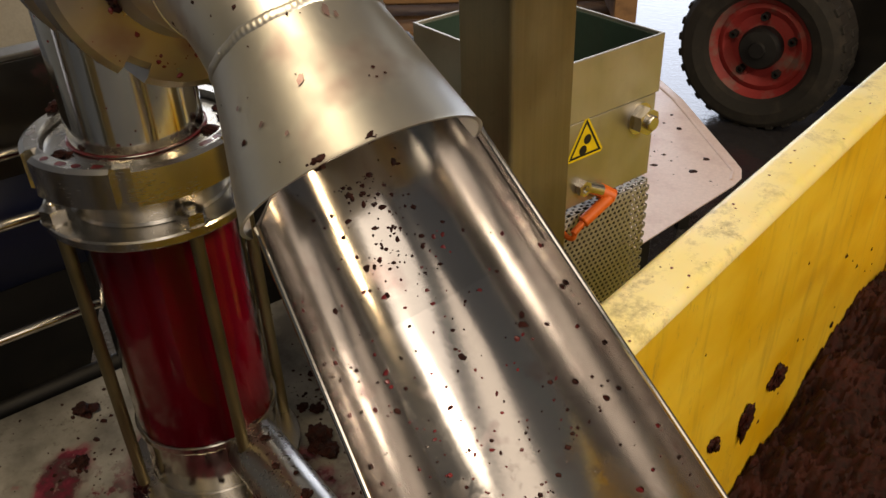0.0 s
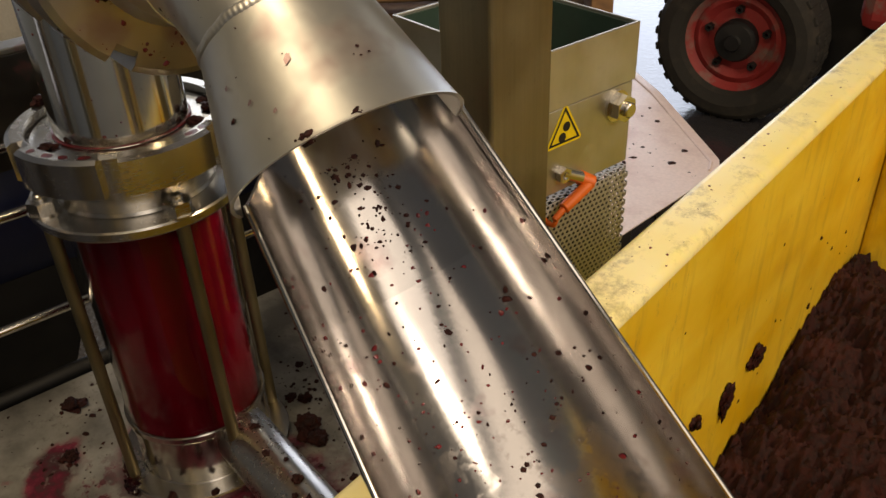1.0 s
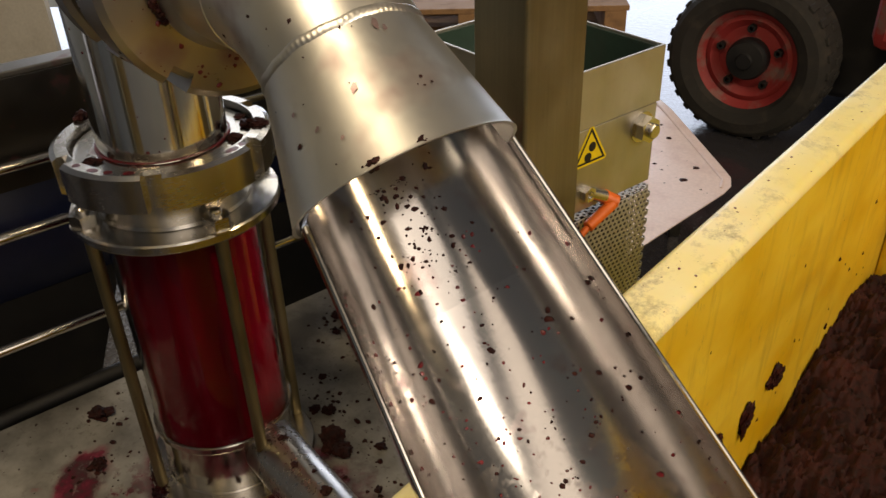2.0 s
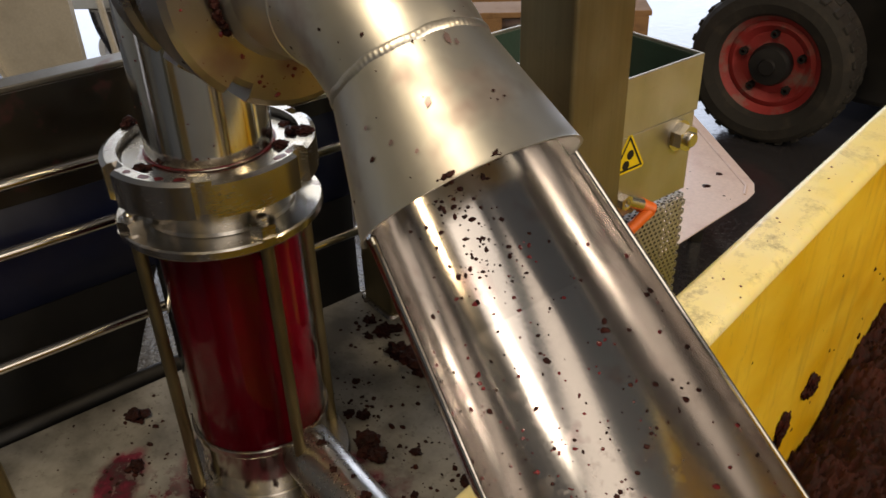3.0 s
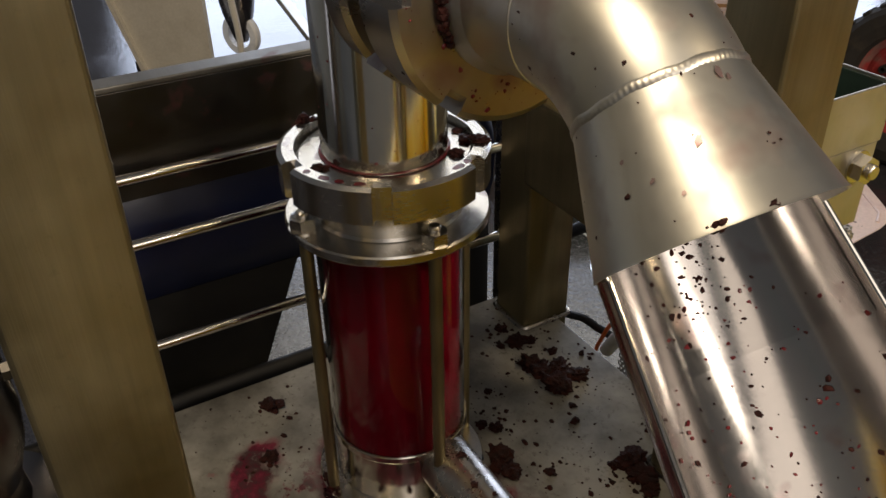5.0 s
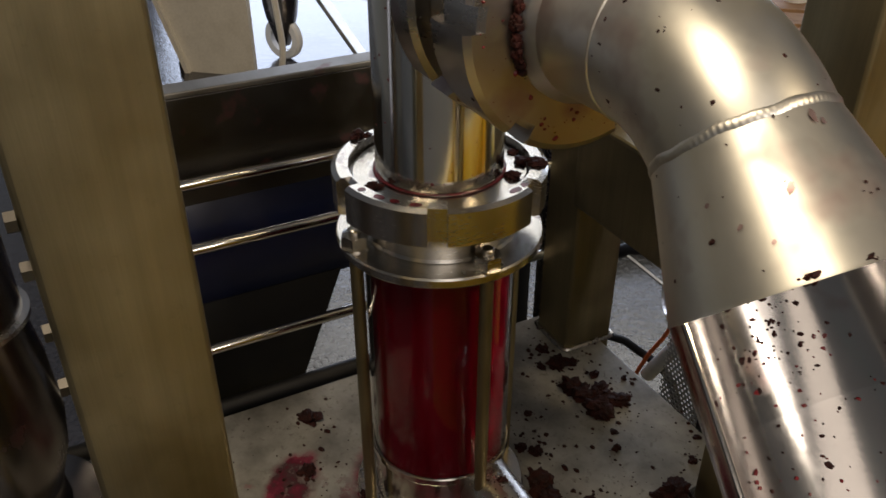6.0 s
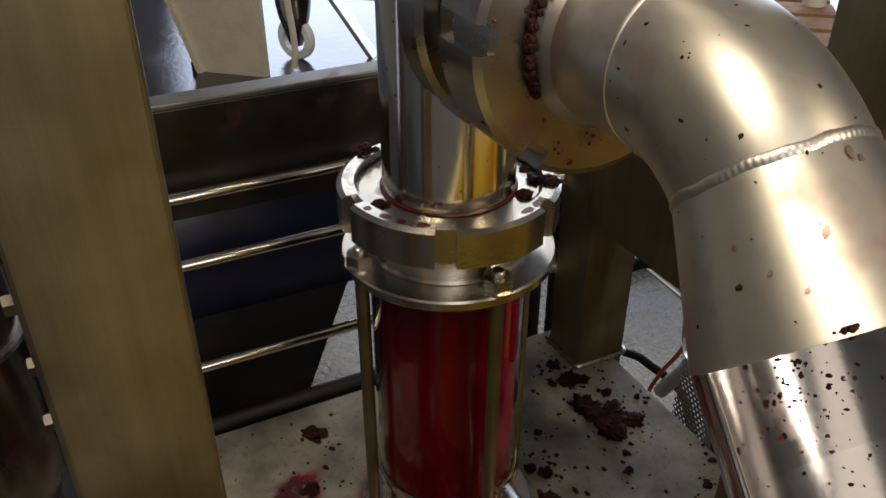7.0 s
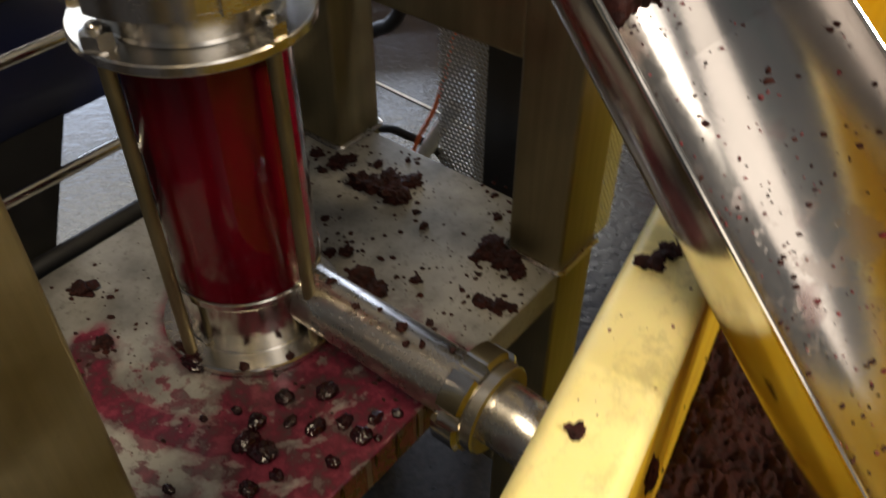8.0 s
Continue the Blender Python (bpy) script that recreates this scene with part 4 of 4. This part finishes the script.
def crumb(size, flat):
    """A crumbly clump of one piece, with a ragged knobbly outline."""
    bm = bmesh.new()
    bmesh.ops.create_icosphere(bm, subdivisions=4 if size > 0.006 else 3, radius=1)
    off = Vector((rnd.random() * 90, rnd.random() * 90, rnd.random() * 90))
    sx, sy, turn = 0.75 + 0.6 * rnd.random(), 0.75 + 0.5 * rnd.random(), rnd.random() * 6.3
    for v in bm.verts:
        d = v.co.copy()
        k = 0.95 + 0.75 * noise.noise(d * 1.1 + off) + 0.50 * noise.noise(d * 2.6 + off) + 0.45 * abs(noise.noise(d * 5 + off)) + 0.16 * noise.noise(d * 11 + off)
        v.co = Vector((d.x * sx, d.y * sy, d.z * flat)) * max(0.25, k) * size
    bm.transform(Matrix.Rotation(turn, 4, "Z"))
    low = min(v.co.z for v in bm.verts) * 0.55
    for v in bm.verts:
        v.co.z = max(-0.0005, v.co.z - low)
    return bm


def near_heap():
    x, y, _ = rnd.choice(HEAP)
    return Vector((min(0.235, max(-0.22, x + rnd.gauss(0, 0.022))), min(0.37, max(-0.25, y + rnd.gauss(0, 0.022))), PZ)), Vector((0, 0, 1))


stuff("heap_crumbs", chips(520, near_heap, 0.0008, 0.0052, 0.8), POMACE, "dark pomace crumbs fallen round the lumps")
for x, y, s in HEAP:
    solo("pomace_lump", crumb(s / 1000, 0.62), POMACE, "crumbly brown-red lump of pomace on the platform", "pomace", "pomace lumps on the platform", smooth=60).matrix_world = MACHINE @ Matrix.Translation((x, y, PZ - 0.001))
for x, y, s in WET:
    solo("grape_skin_clump", lump(rnd, s / 1000 * 0.95, 0.62, 4, 0.30, s), WETSKIN, "wet black grape skins lying in the spilt must", "grape skins", "wet skins on the platform", smooth=60).matrix_world = MACHINE @ Matrix.Translation((x, y, PZ - 0.001))
NUT_TOP = ((-0.086, -0.052, 7), (0.012, -0.076, 6), (-0.084, -0.041, 5), (0.007, 0.081, 5), (0.029, 0.076, 6), (0.052, 0.052, 6), (0.052, 0.080, 7), (0.058, 0.068, 4))
for x, y, s in NUT_TOP:
    z = 1.1895 if math.hypot(x, y) > 0.091 else 1.1815
    solo("pomace_lump", crumb(s / 1000, 0.6), SKIN, "dark pomace crumb lying on the union nut", "pomace", "pomace on the union nut", smooth=60).matrix_world = MACHINE @ Matrix.Translation((x, y, z - 0.0005))
# smears of juice on the nut's upper face
for k, (a, s) in enumerate(((-62, 7), (-52, 5), (-40, 6), (20, 8), (28, 5), (-75, 4))):
    m = MACHINE @ pose(0, 0, 0, 0, 0, a) @ Matrix.Translation((0.096, 0, 1.1902))
    bm = bmesh.new()
    pts = [bm.verts.new((0.004 * math.cos(q) * (0.8 + 0.3 * rnd.random()), s / 1000 * math.sin(q) * (0.7 + 0.4 * rnd.random()), 0)) for q in [6.2832 * i / 14 for i in range(14)]]
    bm.faces.new(pts)
    solo("juice_smear", bm, REDSKIN, "red juice smear on the union nut", "juice", "juice smears", m=m, kind="stuff")
# lumps clinging to the bin
for x, z, s, st in ((0.606, 0.758, 15, 1), (0.514, 0.745, 13, 2), (0.42, 0.783, 13, 1), (0.832, 0.71, 5, 1), (-0.099, 0.967, 9, 1.5)):
    bm = crumb(s / 1000, 0.4)
    bm.transform(Matrix.Diagonal((1, st, 1, 1)))
    solo("pomace_lump", bm, SKIN, "dark pomace lump stuck to the yellow bin wall", "pomace", "pomace on the bin", smooth=60).matrix_world = BIN @ Matrix.Translation((x, -T + 0.001, z)) @ pose(0, 0, 0, 90, 0, 0)
for x, y, s in ((-0.022, -0.012, 6.5), (-0.006, -0.019, 6.5), (-0.167, -0.017, 4.2)):
    solo("pomace_lump", crumb(s / 1000, 0.5), SKIN, "dark pomace lump on the bin rim", "pomace", "pomace on the bin", smooth=60).matrix_world = BIN @ Matrix.Translation((x, y, RZ - 0.001))
CLOTS = ((-44, 2), (-40, 3.6), (-37, 2.4), (-34, 1.5), (-21, 2), (-17, 3), (-14, 2), (-9, 1.4), (3, 1.6), (12, 1.6))
# clots hanging at the hood's lip
for a, s in CLOTS:
    q = radians(HUP + SPIN * a)
    solo("pomace_lump", crumb(s / 1000, 0.7), SKIN, "dark pomace clot hanging at the lip of the hood", "pomace", "pomace on the hood", smooth=60).matrix_world = MACHINE @ HOOD @ Matrix.Translation(((HR - 0.004) * math.cos(q), (HR - 0.004) * math.sin(q), HL - 0.004))

for v, z in ((0.222, 1.328), (0.215, 1.293), (0.195, 1.237), (0.205, 1.202)):
    m = Matrix(((1, 0, 0, v), (0, 0, -1, -0.3625), (0, 1, 0, z), (0, 0, 0, 1)))
    part("bolt_head", hexagon(0.0065, 0.006, m), DARKSTEEL, frame_)
# ---- green tub far behind ----
tub = thing("green_tub", (-0.13, 3.15, 0), "green plastic tub with a pale rim", "tub", m=Matrix())
TBM = Matrix.Translation((-0.13, 3.15, 0))
part("shell", lathe([(0, 0.01), (0.16, 0), (0.20, 0.30), (0.19, 0.30), (0.15, 0.02), (0, 0.02)], TBM, 40), GREEN, tub)
part("rim", lathe([(0.19, 0.30), (0.215, 0.30), (0.215, 0.315), (0.19, 0.315)], TBM, 40, True), WHITE, tub)

# ---- pump beyond the frame ----
pump = thing("steel_pump", (-0.1, -0.5, 0), "dull steel pump body with clamp ring beside the frame", "pump")
PM = Matrix.Translation((-0.1, -0.462, 0))
part("body", lathe([(0, 0.30), (0.05, 0.30), (0.05, 0.79), (0.090, 0.79), (0.094, 0.80), (0.094, 0.815), (0.088, 0.825), (0.055, 0.83), (0.052, 0.86), (0.068, 0.91), (0.073, 0.95), (0.071, 1.02), (0.065, 1.07), (0.065, 1.45), (0.05, 1.50)], PM, 48), PUMPM, pump)
part("clamp_ring", lathe([(0.064, 1.077), (0.0715, 1.078), (0.0715, 1.083), (0.064, 1.084)], PM, 48), STEEL, pump)
part("foot", lathe([(0, 0), (0.10, 0), (0.10, 0.02), (0.045, 0.04), (0.045, 0.31)], PM, 32), BLACK, pump)


# crumbs on the drain pipe, the base ring and the tray
for x, dy, s in ((0.105, 0.004, 4), (0.150, -0.006, 3), (0.172, 0.006, 3), (0.205, 0.000, 5), (0.222, -0.012, 4), (0.236, -0.004, 4), (0.262, 0.010, 3)):
    solo("pomace_lump", crumb(s / 1000, 0.6), SKIN, "dark pomace crumb lying on the drain pipe", "pomace", "pomace on the drain pipe", smooth=60).matrix_world = MACHINE @ Matrix.Translation((x, 0.021 + dy, 0.797 + math.sqrt(0.0335 ** 2 - dy ** 2) - 0.0008))
for a, s in ((-95, 9), (-88, 6), (-50, 5), (-20, 4)):
    solo("pomace_lump", crumb(s / 1000, 0.6), SKIN, "wet pomace lump lying on the base ring", "pomace", "pomace on the base ring", smooth=60).matrix_world = MACHINE @ Matrix.Translation((0.096 * math.cos(radians(a)), 0.096 * math.sin(radians(a)), PZ + 0.009))


def on_union():
    a = radians(rnd.gauss(40, 60))
    h = rnd.uniform(0.115, 0.222)
    r = 0.0985 if h < 0.146 else 0.0965
    p = ALONG @ Vector((r * math.cos(a), r * math.sin(a), h))
    return p, ALONG.to_3x3() @ Vector((math.cos(a), math.sin(a), 0))


def on_union_face():
    a = rnd.random() * 6.2832
    r = rnd.uniform(0.064, 0.094)
    return ALONG @ Vector((r * math.cos(a), r * math.sin(a), 0.2225)), ALONG.to_3x3() @ Vector((0, 0, 1))


def on_riser():
    a = radians(rnd.uniform(-150, 10))
    return Vector((0.0637 * math.cos(a), 0.0637 * math.sin(a), 1.19 + 0.2 * rnd.random() ** 2)), Vector((math.cos(a), math.sin(a), 0))


stuff("union_flecks", chips(70, on_union, 0.0005, 0.0030, 0.35), SKIN, "dark flecks stuck to the union nuts")
stuff("union_face_flecks", chips(80, on_union_face, 0.0005, 0.0024, 0.35), REDSKIN, "red juice flecks on the union's face")
stuff("riser_flecks", chips(40, on_riser, 0.0004, 0.0020, 0.3), REDSKIN, "red flecks splashed on the riser")


def on_tray():
    return Vector((rnd.uniform(0.52, 0.78), rnd.uniform(2.4, 3.0), TZ + 0.004)), Vector((0, 0, 1))


stuff("tray_crumbs", chips(34, on_tray, 0.002, 0.018, 0.4), SKIN, "dark pomace crumbs on the stained tray", Matrix())


def on_rim():
    return Vector((rnd.uniform(-0.35, 0.9), rnd.uniform(-T + 0.006, -0.006), RZ)), Vector((0, 0, 1))


stuff("rim_crumbs", chips(90, on_rim, 0.0006, 0.0024, 0.4), REDSKIN, "small red flecks on the bin rim", BIN)


def on_bin_wall():
    z = rnd.uniform(0.70, 1.0)
    return Vector((rnd.uniform(-0.2, 1.0), -T, 0.68 + (z - 0.70) * rnd.random())), Vector((0, -1, 0))


stuff("wall_crumbs", chips(70, on_bin_wall, 0.0008, 0.0050, 0.4), SKIN, "dark flecks on the inner bin wall", BIN)

# juice stains on hood and bend
STAIN = paint("dried_juice", (0.50, 0.37, 0.37), 0.36, (0.36, 0.20, 0.21), 0.9, 60, 1.0)
for a, hh, sx, sy in ((-33, 0.040, 3.2, 1.8), (-6, 0.009, 4, 1.8), (-58, 0.050, 2.0, 1.1), (-47, 0.062, 1.6, 1.0), (-70, 0.034, 1.5, 1.2), (-2, 0.013, 2.4, 1.2)):
    q = radians(HUP + SPN * a)
    r = 0.0525 + (HR - 0.0525) * hh / HL
    bm = bmesh.new()
    pts = [bm.verts.new((sy / 1000 * math.cos(k) * (0.7 + 0.5 * rnd.random()), sx / 1000 * math.sin(k) * (0.7 + 0.5 * rnd.random()), 0)) for k in [6.2832 * i / 16 for i in range(16)]]
    bm.faces.new(pts)
    nrm = (HOOD.to_3x3() @ Vector((math.cos(q), math.sin(q), -0.26))).normalized()
    m = MACHINE @ Matrix.Translation(HOOD @ Vector(((r + 0.0002) * math.cos(q), (r + 0.0002) * math.sin(q), hh))) @ nrm.to_track_quat("Z", "Y").to_matrix().to_4x4()
    solo("juice_stain", bm, STAIN, "pink dried juice stain on the hood", "juice", "juice stains", m=m, kind="stuff")


def on_bend():
    t = rnd.random() * SLOPE
    k = rnd.uniform(-2.2, 1.2)
    n = Vector((math.sin(t) * math.cos(k), math.sin(k), math.cos(t) * math.cos(k)))
    return Vector((V0 + RB * math.sin(t), 0, ZB + RB * math.cos(t))) + n * 0.052, n


stuff("bend_flecks", chips(46, on_bend, 0.0005, 0.0021, 0.3), SKIN, "few dark flecks on the pipe bend")

# ---- hose behind the platform, white pipe at the back ----
solo("black_hose", rod((-0.266, -0.9, PZ - 0.008), (-0.266, 0.16, PZ - 0.008), 0.013), BLACK, "black rubber hose along the platform edge", "hose")
solo("white_pipe", rod((0.57, 3.99, 0), (0.57, 3.99, 2.4), 0.05), WHITE, "white plastic standpipe on the floor", "pipe", m=Matrix())


solo("black_hose", sweep(spline([(-0.34, 0.47, 0.55), (-0.31, 0.462, 0.74), (-0.235, 0.46, 0.825), (-0.195, 0.46, 0.852), (-0.172, 0.46, 0.89), (-0.165, 0.46, 0.97), (-0.20, 0.49, 1.06), (-0.30, 0.52, 1.08)]), 0.011, 12), BLACK, "black rubber hose looping behind the post", "hose")
solo("black_hose", sweep(spline([(-0.34, 0.44, 0.672), (-0.26, 0.40, 0.676), (-0.205, 0.426, 0.68), (-0.165, 0.447, 0.676), (-0.11, 0.50, 0.60), (-0.10, 0.56, 0.30), (-0.10, 0.60, 0.012)]), 0.007, 10), BLACK, "thin black hose beyond the platform edge", "hose")
solo("floor_joint", block(-0.7, 0.7, -0.006, 0.006, 0, 0.004, 0.001, pose(0.09, 2.38, 0, 0, 0, -52)), GALV, "pale worn metal joint strip in the floor", "joint", m=Matrix(), kind="structure")

for y, n, w in ((-0.030, 0.046, 3.2), (0.002, 0.050, 2.4), (-0.062, 0.022, 2.0), (-0.11, 0.030, 2.6), (0.018, 0.016, 1.8)):
    bm = bmesh.new()
    bmesh.ops.create_icosphere(bm, subdivisions=2, radius=1, matrix=Matrix.LocRotScale((0.2402, y, PZ - 0.001 - n / 2), None, (0.0010, w / 1000, n / 2)))
    solo("juice_drip", bm, WETSKIN, "dark juice run down the platform edge", "juice", "juice drips", kind="stuff")

# ---- pomace pushed out under the hood at the end ----
UPV = Vector((math.sin(TH) * math.cos(PSI), math.sin(TH) * math.sin(PSI), math.cos(TH)))
SIDEV = Vector((-math.sin(PSI), math.cos(PSI), 0))
bm = bmesh.new()
rows = []
for i in range(61):
    q = radians(4 + 76 * i / 60)
    out_ = SIDEV * math.sin(q) - UPV * math.cos(q)
    edge = math.sin(math.pi * i / 60) ** 0.4
    front = 0.006 * noise.noise(Vector((i * 0.11, 3, 0))) + 0.005 * noise.noise(Vector((i * 0.37, 7, 0))) + 0.003 * noise.noise(Vector((i * 0.9, 1, 0)))
    ring = []
    for j in range(25):
        w = j / 24
        h = -0.036 * (1 - w) + front * w
        n = Vector((q * 4, h * 60, 0))
        lift = 0.0015 + edge * (0.013 * min(1, (1 - w) * 5) ** 0.6 + 0.004 * noise.noise(n * 2) + 0.003 * noise.noise(n * 6)) if 0 < i < 60 else 0.0015
        ring.append((h - 0.058, max(0.0012, lift)))
    ring += [(-0.058 + front, 0.0007), (-0.094, 0.0007)]
    rows.append([bm.verts.new(CDIR * h + out_ * (chute_r(h) - d)) for h, d in ring])
for a, c in zip(rows, rows[1:]):
    for j in range(27):
        bm.faces.new((a[j], a[(j + 1) % 27], c[(j + 1) % 27], c[j]))
bm.faces.new(rows[0])
bm.faces.new(rows[-1])
PUSHED = MACHINE @ Matrix.Translation(CH0)
pushed = solo("pomace_clump", bm, SKIN, "wet dark red pomace sliding out from under the hood", "pomace", m=PUSHED, smooth=60)
SLIDE = (CDIR + (SIDEV * math.sin(radians(40)) - UPV * math.cos(radians(40))) * FLARE).normalized()


def motions():
    """Pomace begins to slide out of the spout at the end."""
    rows = [(0, 0.0), (7.0, 0.0), (7.3, 0.020), (7.5, 0.044), (7.7, 0.058), (8.0, 0.082)]
    walk(pushed, [(t, PUSHED @ Matrix.Translation(SLIDE * d)) for t, d in rows])


motions()
